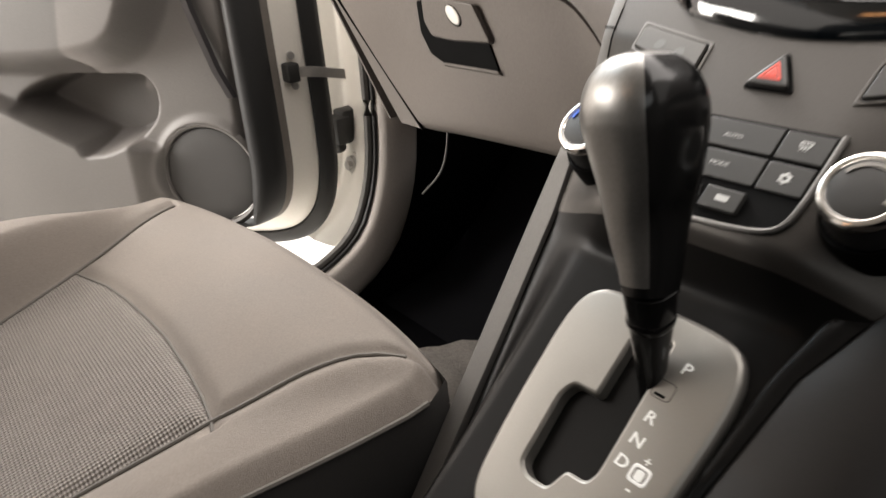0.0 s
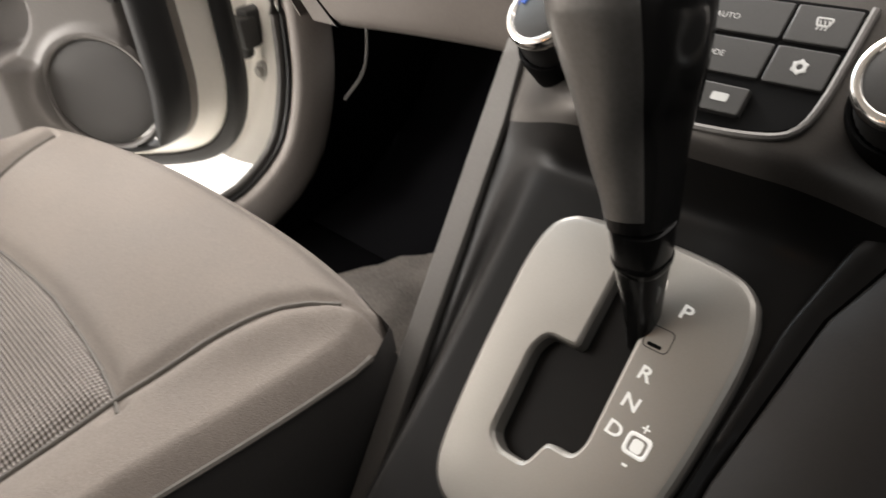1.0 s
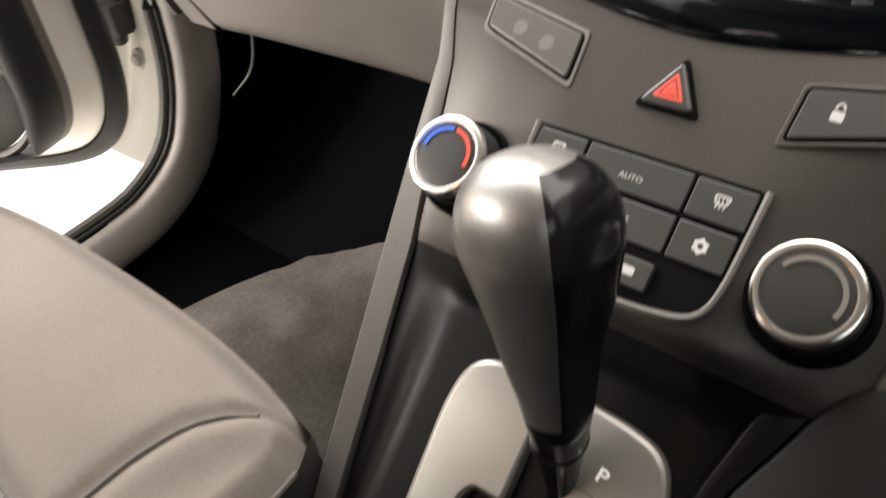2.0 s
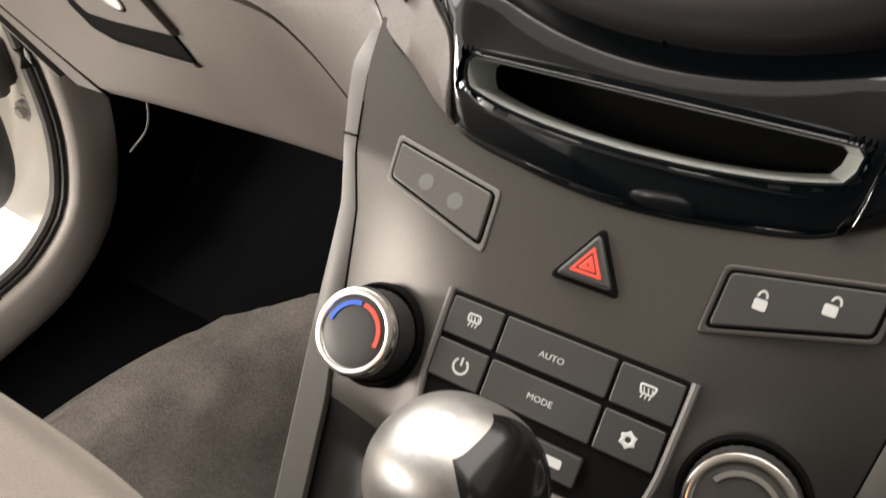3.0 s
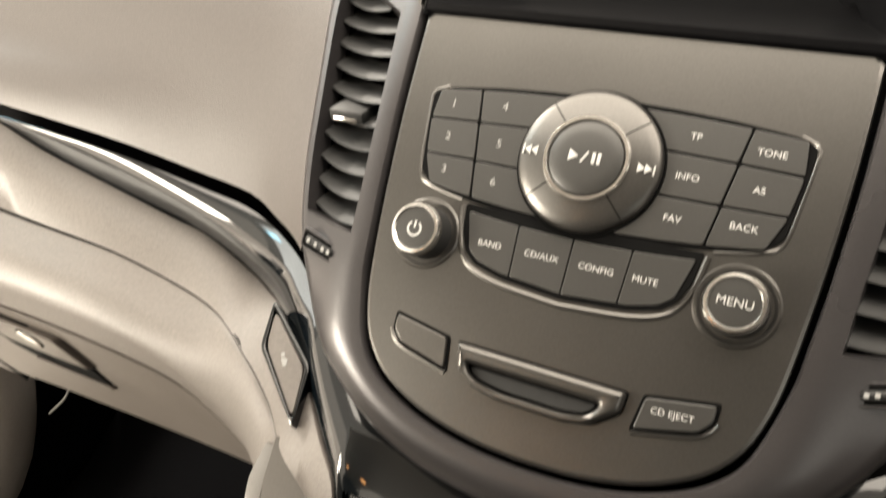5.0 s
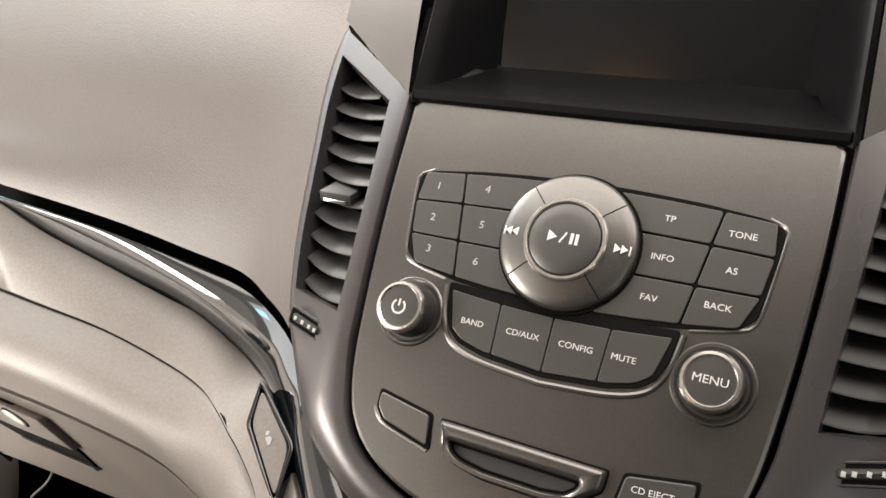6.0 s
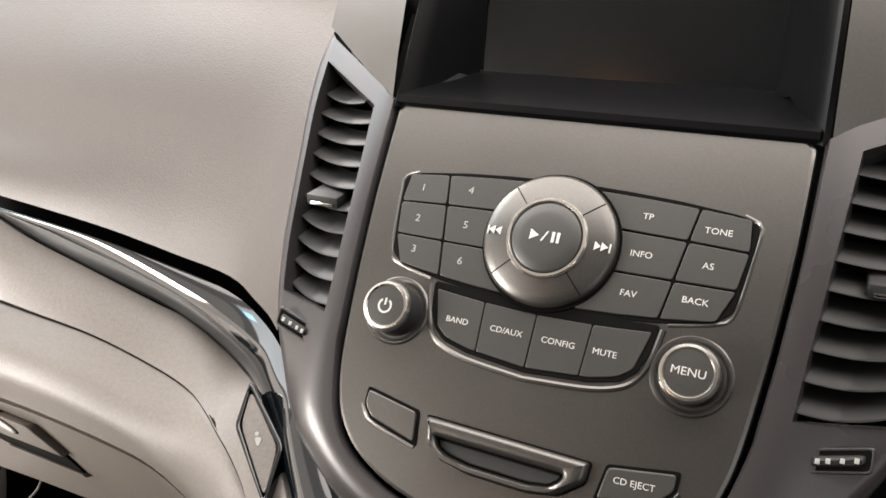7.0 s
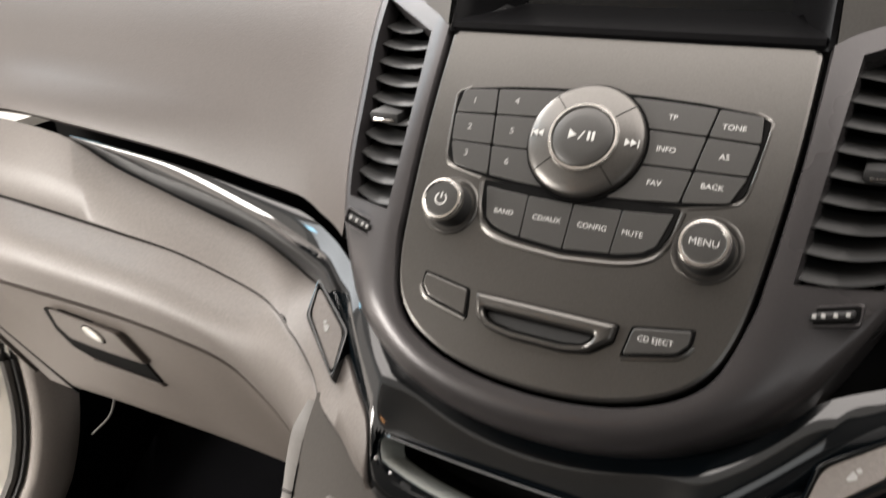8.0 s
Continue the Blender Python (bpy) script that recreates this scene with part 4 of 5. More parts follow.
for sg in (-1, 1):
    rows = []
    for i in range(len(curves[0])):
        a, b, c, d = (cv[i] for cv in curves)
        und = smooth01(6.5 * PER, 8.5 * PER, i)
        sec = []

        def put(x, s, h):
            sec.append(FACE.pt(sg * x, s, h + cant(x)))
        put(a[0], a[1], -0.006)
        put(a[0] + 0.0002, a[1], -0.0006)
        put(*lerp(a, b, 0.10), 0.0010)
        put(*lerp(a, b, 0.5), 0.0014)
        put(*b, 0.0010 + 0.0002 * und)
        put(*lerp(b, c, 0.5), -0.0005 * und)
        put(*c, -0.0035 * und)
        put(*lerp(c, d, 0.45), 0.0006 - 0.006 * und)
        put(*lerp(c, d, 0.85), -0.0012 - 0.010 * und)
        put(*d, -0.0045 - 0.014 * und)
        put(d[0] + 0.002 + 0.003 * und, d[1] + 0.001 * und, -0.050 + 0.006 * und)
        rows.append(sec)
    part("frame", sheet(rows, skip=lambda i, j: i in VENT and j in (4, 5)), BEZEL, bezel, smooth=50)
    # rim of the vent mouth, turned inwards
    loop = [curves[1][i] for i in range(PER, 6 * PER + 1)] + [curves[2][i] for i in range(6 * PER, PER - 1, -1)]
    rim = []
    for dpt in (0.0, 0.004, 0.014):
        rim.append([FACE.pt(sg * x, s, 0.0010 + cant(x) - dpt) for x, s in offset(loop, dpt * 0.15)])
    part("vent_mouth", sheet(rim, closed=True), BEZEL, bezel)

for sg, lab in ((-1, "passenger side"), (1, "driver side")):
    vent = thing("air_vent", FACE.pt(sg * 0.15, 0.05, -0.02), "tall dark dashboard air vent with thin horizontal slats", "air vent", "air vents beside the radio")
    loop = [curves[1][i] for i in range(PER, 6 * PER + 1)] + [curves[2][i] for i in range(6 * PER, PER - 1, -1)]
    deep = [[FACE.pt(sg * x, s, cant(x) - 0.010) + Vector((0, 0.0, 0)) for x, s in offset(loop, -0.001)], [FACE.pt(sg * x, s, cant(x) - 0.010) + Vector((0, 0.045, -0.02)) for x, s in offset(loop, -0.001)]]
    bm = sheet(deep, closed=True)
    bm.verts.ensure_lookup_table()
    n = len(loop)
    bm.faces.new([bm.verts[n + i] for i in range(n)])
    part("duct", bm, BLACK, vent)
    for k in range(11):
        s_in = 0.0115 + 0.01365 * (k - 1)
        s_out = s_in - 0.0085
        xi = float(np.interp(s_in, [q[1] for q in side_vi], [q[0] for q in side_vi])) + (0.015 if k == 0 else 0)
        xo = float(np.interp(s_out, [q[1] for q in side_vo], [q[0] for q in side_vo])) - 0.001
        fr, bk = [], []
        for e in np.linspace(0, 1, 9):
            x = xo + (xi - xo) * e
            s = s_out + (s_in - s_out) * e + 0.0030 * math.sin(math.pi * e)
            p = FACE.pt(sg * x, s, cant(x) - 0.0065)
            fr.append(p)
            bk.append(p + Vector((0, 0.020, 0.0025)))
        up = Vector((0, 0, 0.0007))
        rows = [[p + up * 0.0 for p in bk], [p + up for p in fr], [p + Vector((0, -0.0007, 0.0)) for p in fr], [p - up for p in fr], [p - up * 1.5 for p in bk]]
        part("slat", sheet(rows), SLAT, vent)
    # tab on the middle slat
    s0 = 0.058
    c = FACE.pt(sg * 0.1465, s0, cant(0.1465) - 0.006)
    tab = part("tab", box((c.x - 0.0110, c.y - 0.0075, c.z - 0.0040), (c.x + 0.0110, c.y + 0.016, c.z + 0.0030), 0.0014), SLAT, vent)
    part("tab_insert", box((c.x - 0.0080, c.y - 0.0082, c.z - 0.0030), (c.x + 0.0080, c.y - 0.0070, c.z - 0.0010), 0.0004), CHROME, tab)
    # thumb wheel below
    o = [(sg * 0.1475, 0.1275), (sg * 0.1225, 0.1345), (sg * 0.1225, 0.1450), (sg * 0.1475, 0.1385)]
    hw = cant(0.135)
    part("wheel_slot", plate(FACE, rounded(o, 0.002, 3), hw - 0.002, hw + 0.0030, 0.0010, hole=rounded(offset(o, 0.0014), 0.0015, 3)), BEZEL, vent)
    part("wheel_gap", plate(FACE, rounded(offset(o, 0.0006), 0.0015, 3), hw - 0.002, hw + 0.0024, 0.0002), BLACK, vent)
    wheel = part("wheel", plate(FACE, rounded(offset(o, 0.0030), 0.002, 3), hw, hw + 0.0052, 0.0022), SLAT, vent, "ribbed thumb wheel")
    for e in (0.25, 0.45, 0.65, 0.8):
        x, s = lerp(o[0], o[1], e)
        part("mark", plate(FACE, quad(*sorted((x - 0.0009, x + 0.0009)), s + 0.0044, s + 0.0066, 0), hw + 0.005, hw + 0.0054, 0.0001), SOFT_LEGEND, wheel)

# ---- screen in its hooded recess ----
screen = thing("screen", (0, 0.03, 0.80), "dark switched-off dashboard screen in a hooded recess", "screen")
lipc = [(-0.0015, 0.7965), (-0.0035, 0.8000), (-0.0020, 0.8032), (0.004, 0.8046), (0.030, 0.8046), (0.060, 0.8060)]
part("shelf", sheet([[(x, y, z) for x in np.linspace(-0.1075, 0.1075, 9)] for y, z in lipc]), SHELF, screen, "black shelf under the screen")
part("glass", sheet([[(x, 0.056 + (z - 0.804) * 0.30, z) for x in np.linspace(-0.083, 0.084, 5)] for z in (0.800, 0.86, 0.94)], back=0.003), glass, screen)
for sg in (-1, 1):
    rows = []
    for k in range(8):
        z = 0.7975 + 0.13 * k / 7
        fx = 0.1075 - 0.0040 * k / 7
        yb = 0.0545 + (z - 0.804) * 0.30
        yf = -0.002 + (z - 0.8) * 0.62
        c = 0.010 * max(0, 1 - k / 1.2)
        rows.append([(sg * (fx + 0.004), yf + 0.003, z), (sg * (fx + 0.0015), yf - 0.001, z), (sg * (fx - 0.001), yf + 0.001, z), (sg * (fx - 0.006), yf + 0.012, z + c * 0.3), (sg * 0.0905, yb - 0.012, z + c), (sg * 0.083, yb, z + c * 0.5)])
    part("cheek", sheet(rows), SHELF, screen)
part("hood", sheet([[(x, y, z) for x in np.linspace(-0.12, 0.12, 5)] for y, z in ((0.083, 0.920), (0.079, 0.928), (0.09, 0.932), (0.30, 0.915))], back=0.004), PAD, screen)
hood = thing("hood_trim", FACE.pt(0.15, -0.03), "satin grey cheeks of the dashboard hood beside the screen", "trim")
for sg in (-1, 1):
    rows = []
    for k in range(9):
        e = k / 8
        b0 = FACE.pt(sg * (0.1125 + 0.0745 * e), 0.0010 - 0.0565 * e, cant(0.1125 + 0.0745 * e) + 0.0006)
        t0 = Vector((sg * (0.1080 + 0.060 * e), 0.055 + 0.045 * e, 0.920 - 0.004 * e))
        col = [b0 + Vector((0, 0.006, -0.002)), b0]
        for f in (0.2, 0.5, 1.0):
            q = Vector(b0).lerp(t0, f)
            q.y -= 0.006 * math.sin(math.pi * min(1, f))
            col.append(q)
        rows.append(col)
    part("cheek", sheet(rows), HOOD, hood)

# ---- glossy band under the bezel, running out along the dash ----
up_c = [(x, y + 0.002, z - 0.002) for x, y, z in ((0.520, -0.014, 0.686), (0.420, -0.013, 0.678), (0.360, -0.012, 0.6715), (0.300, -0.012, 0.6625), (0.245, -0.017, 0.6575), (0.212, -0.031, 0.6520), (0.192, -0.042, 0.6500), (0.178, -0.052, 0.6480), (0.158, -0.066, 0.6450))] + [tuple(FACE.pt(x, d, h)) for x, d, h in ((0.139, 0.172, -0.040), (0.119, 0.190, -0.036), (0.094, 0.206, -0.033), (0.063, 0.2185, -0.030), (0.030, 0.2250, -0.030), (0.0, 0.2270, -0.030))]
lo_c = [(0.525, -0.010, 0.679), (0.468, -0.010, 0.658), (0.399, -0.010, 0.641), (0.333, -0.012, 0.6290), (0.2964, -0.014, 0.6210), (0.2514, -0.024, 0.6090), (0.2274, -0.036, 0.6085), (0.200, -0.053, 0.6120), (0.168, -0.080, 0.6120), (0.139, -0.107, 0.6050), (0.114, -0.131, 0.5995), (0.0965, -0.1465, 0.5920)] + [tuple(LOW.pt(x, float(glow_s(x)), 0.0005)) for x in (0.088, 0.050, 0.0)]
PG = 10
uc, lc = (knots(c + [(-c[-2][0], c[-2][1], c[-2][2])], PG)[:-PG] for c in (up_c, lo_c))
for _ in range(40):
    for curve in (uc, lc):
        old = [np.array(p) for p in curve]
        for i in range(1, (11 if curve is lc else 13) * PG):
            curve[i] = tuple(0.5 * old[i] + 0.25 * (old[i - 1] + old[i + 1]))
gloss = thing("gloss_band", (0, -0.15, 0.58), "piano black curved trim band across the dashboard", "trim")
VS = [k / 40 for k in range(41)]


def gloss_pt(i, v, sg):
    a, b = Vector(uc[i]), Vector(lc[i])
    w = smooth01(9 * PG, 12.4 * PG, i)
    # along the dash: a rounded ledge turning down; under the radio: a full bulge
    run = Vector(uc[min(len(uc) - 1, i + 4)]) - Vector(uc[max(0, i - 4)])
    out = Vector((-0.15 * run.y, run.x, 0)).normalized()
    reach = 0.15 + 0.85 * smooth01(1.0 * PG, 4.5 * PG, i)
    c = a + (out * 0.025 + Vector((0, 0, -0.009 - 0.004 * smooth01(2.5 * PG, 5 * PG, i)))) * reach
    ledge = a * (1 - v) ** 2 + c * (2 * v * (1 - v)) + b * v ** 2
    flat = a.lerp(b, v) + Vector((0, -0.72, 0.69)) * (0.0125 * math.sin(math.pi * v) ** 0.65)
    p = ledge.lerp(flat, w)
    return (sg * p.x, p.y, p.z)


for sg in (-1, 1):
    rows = [[gloss_pt(i, v, sg) for v in VS] for i in range(len(uc))]

    def in_tray(i, j):
        c = (Vector(rows[i][j]) + Vector(rows[i + 1][j + 1])) / 2 - SLOT.o
        x, s = abs(c.x), c.dot(SLOT.d)
        return x < 0.089 and -0.0035 < s < float(np.interp(x, (0, 0.03, 0.062, 0.089), (0.025, 0.024, 0.021, 0.0145)))
    part("band", sheet(rows, skip=in_tray), GLOSS, gloss, smooth=60)

# storage tray in the band
tray = thing("storage_tray", SLOT.pt(0, 0.01), "shallow grey-lined storage tray in the glossy band", "storage tray")
th = [(0.0, -0.0050), (0.060, -0.0050), (0.0905, -0.0045), (0.0945, -0.0005), (0.0945, 0.0140), (0.0905, 0.0195), (0.0640, 0.0240), (0.0310, 0.0265), (0.0, 0.0272)]
ti = [(0.0, -0.0010), (0.058, -0.0010), (0.0845, -0.0005), (0.0865, 0.0025), (0.0850, 0.0105), (0.0820, 0.0140), (0.0590, 0.0190), (0.0295, 0.0220), (0.0, 0.0230)]
to = spline(th, 30)
tin = spline(ti, 30)
to = to + [(-x, s) for x, s in to[-2:0:-1]]
tin = tin + [(-x, s) for x, s in tin[-2:0:-1]]


def tray_h(x):
    return 0.006 - 0.9 * x * x


def ring_rows(seq):
    return [[SLOT.pt(x, s, h + tray_h(x)) for x, s in o] for o, h in seq]


part("frame", sheet(ring_rows(((to, -0.014), (to, -0.001), (offset(to, 0.0008), 0.0005), (offset(to, 0.0024), 0.0002), (offset(tin, -0.0016), -0.0005), (offset(tin, -0.0006), 0.0003), (tin, -0.0006), (offset(tin, 0.0002), -0.004))), closed=True), GLOSS, tray, smooth=50)
inw = offset(tin, 0.0004)
floor_rows = [[SLOT.pt(x, s, tray_h(x) - 0.0015) for x, s in inw], [SLOT.pt(x * 0.985, s * 0.93 + 0.0008, tray_h(x) - 0.006) for x, s in inw], [SLOT.pt(x * 0.93, s * 0.9 + 0.0008, tray_h(x) - 0.020) for x, s in inw], [SLOT.pt(x * 0.90, s * 0.86 + 0.001, tray_h(x) - 0.040) for x, s in inw]]
bm = sheet(floor_rows[:3], closed=True)
part("lining", bm, GREY_RUBBER, tray, "grey rubber lining")
bm = sheet(floor_rows[2:], closed=True)
bm.verts.ensure_lookup_table()
bm.faces.new([bm.verts[len(inw) + i] for i in range(len(inw))])
part("back", bm, BLACK, tray)

# seat heating keys where the band meets the dash
for sg in (-1, 1):
    key = thing("seat_key", (sg * 0.155, -0.10, 0.62), "grey diamond-shaped seat heating key in a black frame", "switch", "seat keys beside the glossy band")
    corners = [Vector((sg * a, b, c)) for a, b, c in ((0.1810, -0.0776, 0.6375), (0.1415, -0.1012, 0.6173), (0.1345, -0.1299, 0.5987), (0.1750, -0.1003, 0.6231))]
    P0, P1, P2, P3 = (p.lerp(sum(corners, Vector()) / 4, 0.10) for p in corners)
    nn = (P1 - P0).cross(P2 - P0).normalized()
    nn = -nn if nn.y > 0 else nn
    ex = (P2 - P0).normalized()
    ey = nn.cross(ex)
    mid = (P0 + P1 + P2 + P3) / 4

    class Local:
        pass
    loc = Local()
    loc.pt = lambda x, s, h=0.0, m=mid, u=ex, v=ey, w=nn: m + u * x + v * s + w * h
    o = [((p - mid).dot(ex), (p - mid).dot(ey)) for p in (P0, P1, P2, P3)]
    part("frame", plate(loc, rounded(offset(o, -0.0025), 0.004, 4), -0.022, 0.0030, 0.0012, hole=rounded(offset(o, 0.0006), 0.003, 4)), GLOSS, key, "glossy black frame")
    cap = part("cap", plate(loc, rounded(offset(o, 0.0012), 0.006, 5), -0.008, 0.0020, 0.0004), DASH, key)
    part("symbol", join(plate(loc, rounded([(-0.0045, -0.0012), (-0.0022, -0.0016), (-0.0016, 0.0006), (-0.0040, 0.0012)], 0.0006, 2), 0.0018, 0.0023, 0.0001), plate(loc, rounded([(-0.0010, -0.0020), (0.0042, -0.0012), (0.0046, 0.0004), (0.0012, 0.0022), (-0.0008, 0.0010)], 0.0006, 2), 0.0018, 0.0023, 0.0001)), SOFT_LEGEND, cap)

# ---- dashboard ----
dash = thing("dashboard", (0, 0.0, 0.6), "grey grained dashboard with a soft pad over the passenger side", "dashboard")
for sg in (-1, 1):
    prof = []
    for x, A in ((0.178, (-0.052, 0.6480)), (0.192, (-0.042, 0.6500)), (0.212, (-0.031, 0.6520)), (0.245, (-0.017, 0.6575)), (0.300, (-0.012, 0.6625)), (0.360, (-0.012, 0.6715)), (0.420, (-0.013, 0.6780)), (0.520, (-0.014, 0.686)), (0.620, (-0.008, 0.688)), (0.745, (0.004, 0.680))):
        ay, az = A
        col = [(0.55, 0.90), (0.30, 0.895), (0.17, 0.878), (0.105, 0.838), (0.054 + 0.2 * (ay + 0.012), 0.786), (0.022 + 0.5 * (ay + 0.012), 0.735), (ay + 0.008, az + 0.030), (ay + 0.001, az + 0.012), (ay, az + 0.004), (ay + 0.003, az), (ay + 0.014, az + 0.001)]
        prof.append([(sg * x, q[0], q[1]) for q in spline(col, 30)])
    rows = [knots([p[k] for p in prof], 4) for k in range(30)]
    part("pad", sheet(rows), PAD, dash, "soft leather-grained dash pad", smooth=60)

C = [(0.740, -0.045, 0.622), (0.600, -0.050, 0.622), (0.510, -0.050, 0.618), (0.434, -0.050, 0.6135), (0.364, -0.050, 0.609), (0.302, -0.052, 0.599), (0.258, -0.062, 0.597), (0.225, -0.080, 0.600), (0.190, -0.100, 0.594), (0.166, -0.115, 0.585), (0.1515, -0.1310, 0.580), (0.1385, -0.176, 0.543)]
B = [(0.740, 0.002, 0.684), (0.600, -0.008, 0.686), (0.525, -0.010, 0.679), (0.468, -0.010, 0.658), (0.399, -0.010, 0.641), (0.333, -0.012, 0.6275), (0.285, -0.018, 0.617), (0.245, -0.028, 0.610), (0.206, -0.052, 0.617), (0.184, -0.080, 0.616), (0.1560, -0.1225, 0.590), (0.1390, -0.1740, 0.545)]
M = [(0.740, -0.080, 0.590), (0.600, -0.088, 0.592), (0.510, -0.090, 0.592), (0.434, -0.090, 0.591), (0.364, -0.090, 0.588), (0.305, -0.091, 0.581), (0.262, -0.095, 0.571), (0.232, -0.100, 0.559), (0.200, -0.112, 0.548), (0.176, -0.128, 0.541), (0.162, -0.142, 0.536), (0.1420, -0.182, 0.528)]
O = [(0.740, -0.085, 0.548), (0.600, -0.092, 0.556), (0.479, -0.092, 0.559), (0.402, -0.092, 0.560), (0.334, -0.092, 0.557), (0.280, -0.092, 0.550), (0.249, -0.090, 0.528), (0.224, -0.088, 0.498), (0.203, -0.092, 0.478), (0.187, -0.108, 0.470), (0.168, -0.140, 0.480), (0.1450, -0.188, 0.500)]
PC = 5
B2 = B[:6] + [(0.2964, -0.014, 0.6210), (0.2514, -0.024, 0.6090), (0.2274, -0.036, 0.6085), (0.200, -0.053, 0.6120), (0.168, -0.080, 0.6120), (0.139, -0.107, 0.6050), (0.114, -0.131, 0.5995), (0.0965, -0.1470, 0.5915), (0.0900, -0.1630, 0.5610)]
C2 = C[:8] + [(0.207, -0.0905, 0.5970), (0.189, -0.1005, 0.5938), (0.167, -0.1145, 0.5860)] + [tuple(LOW.pt(x, float(glow_s(x)), 0.0015)) for x in (0.142, 0.120, 0.103, 0.0865)]
kb2, kc2 = knots(B2, PC), knots(C2, PC)
kc, km, ko = (knots(q, PC) for q in (C, M, O))
for sg in (-1, 1):
    rows = []
    for b, c in zip(kb2, kc2):
        b = (b[0], b[1] - 0.0025, b[2] + 0.001)
        mid = lerp(b, c, 0.5)
        sec = [(b[0], b[1] + 0.007, b[2] - 0.007), (b[0], b[1] + 0.0012, b[2] - 0.0002), b, (mid[0], mid[1] - 0.003, mid[2] + 0.001), lerp(c, b, 0.05), (c[0], c[1] + 0.006, c[2] - 0.004)]
        rows.append([(sg * p[0], p[1], p[2]) for p in sec])
    part("upper_panel", sheet(rows), DASH if sg < 0 else GLOSS, dash, "grey grained upper dash panel" if sg < 0 else "piano black upper dash panel", smooth=60)
    rows = []
    for i in range(len(kc)):
        c, m, o = kc[i], km[i], ko[i]
        cc = lerp(c, m, 0.05)
        sec = [(c[0], c[1] + 0.010, c[2] - 0.002), (cc[0], cc[1] + 0.002, cc[2]), (cc[0], cc[1] - 0.001, cc[2] - 0.002)]
        sec += [(lerp(c, m, 0.5)[0], lerp(c, m, 0.5)[1] - 0.004, lerp(c, m, 0.5)[2] + 0.003), m, (lerp(m, o, 0.35)[0], lerp(m, o, 0.35)[1] - 0.002, lerp(m, o, 0.35)[2]), lerp(m, o, 0.7), lerp(m, o, 0.96), (o[0], o[1] + 0.004, o[2] + 0.001), (o[0], o[1] + 0.03, o[2] + 0.004)]
        rows.append([(sg * p[0], p[1], p[2]) for p in sec])
    part("lower_panel", sheet(rows), DASH, dash, "grey grained lower dash panel", smooth=60)
    part("groove", tube([(sg * p[0], p[1] + 0.004, p[2] - 0.001) for p in kc2[:-2 * PC]], 0.0020, 6), BLACK, dash)
    # inner side towards the footwell, its shade put into the black colour
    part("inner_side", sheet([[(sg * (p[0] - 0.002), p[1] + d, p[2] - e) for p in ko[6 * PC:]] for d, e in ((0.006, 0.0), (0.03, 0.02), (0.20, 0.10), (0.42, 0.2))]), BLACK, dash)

# glovebox: lid under the panel, with latch and lock
glove = thing("glovebox", (-0.45, -0.05, 0.47), "closed grey glovebox with a latch handle and key lock", "glovebox")
E_ = [(0.655, -0.004, 0.338), (0.580, -0.003, 0.343), (0.479, -0.003, 0.348), (0.402, -0.003, 0.351), (0.334, -0.003, 0.352), (0.290, -0.003, 0.350), (0.262, -0.004, 0.348), (0.240, -0.006, 0.348), (0.222, -0.010, 0.350), (0.205, -0.020, 0.352)]
T_ = [(0.735, -0.082, 0.544)] + [(x, y + 0.001, z - 0.003) for x, y, z in O[1:9]] + [(0.198, -0.090, 0.470)]
ke, kt = knots(E_, 6), knots(T_, 6)


def lid_pt(i, v):
    p = Vector(lerp(kt[i], ke[i], v))
    p.y -= 0.002 * math.sin(math.pi * v)
    return (-p.x, p.y, p.z)


rows = [[(-kt[i][0], kt[i][1] + 0.012, kt[i][2] - 0.001)] + [lid_pt(i, v) for v in np.linspace(0.01, 0.94, 14)] + [(-ke[i][0], ke[i][1] + 0.004, ke[i][2] + 0.001), (-ke[i][0], ke[i][1] + 0.025, ke[i][2] - 0.008), (-ke[i][0], 0.35, ke[i][2])] for i in range(len(ke))]
part("lid", sheet(rows), LID, glove, "grey grained lid", smooth=60)


class LidLocal:
    def pt(self, x, s, h=0.0):
        y = -0.0935 + (0.556 - s) * 0.424
        return Vector((x, y - h * 0.93, s + h * 0.36))


LL = LidLocal()
hand = [(-0.5257, 0.5334), (-0.4935, 0.5397), (-0.4565, 0.5370), (-0.4168, 0.5336), (-0.4170, 0.5057), (-0.4192, 0.4563), (-0.4713, 0.4541), (-0.5238, 0.4552), (-0.5444, 0.4660), (-0.5459, 0.4935)]
# flat black plate on the lid stands in for the recess's shade
part("latch_recess_shade", plate(LL, rounded(hand, 0.004, 4), -0.004, 0.0012, 0.0006), BLACK, glove)
grip = [(-0.5063, 0.5385), (-0.4556, 0.5368), (-0.4160, 0.5345), (-0.4105, 0.4913), (-0.4839, 0.4880), (-0.5193, 0.4900), (-0.5225, 0.5082)]
part("latch_handle", plate(LL, rounded(grip, 0.004, 4), -0.003, 0.0060, 0.0016), LID, glove)
part("latch_lip", plate(LL, rounded([(-0.5192, 0.4562), (-0.4190, 0.4575), (-0.4170, 0.4530), (-0.5240, 0.4515)], 0.001, 3), -0.003, 0.0042, 0.001), LID, glove)
lk_c = (-0.4575, 0.5184)
part("lock_socket", turned(LL, *lk_c, [(0.0128, 0.005), (0.0126, 0.0066), (0.0112, 0.0070), (0.003, 0.0066)], 28), BLACK, glove)
part("lock", turned(LL, lk_c[0] + 0.001, lk_c[1] + 0.0005, [(0.0110, 0.005), (0.0108, 0.0080), (0.0098, 0.0088), (0.003, 0.0089)], 28), PAINT, glove, "pale key lock")
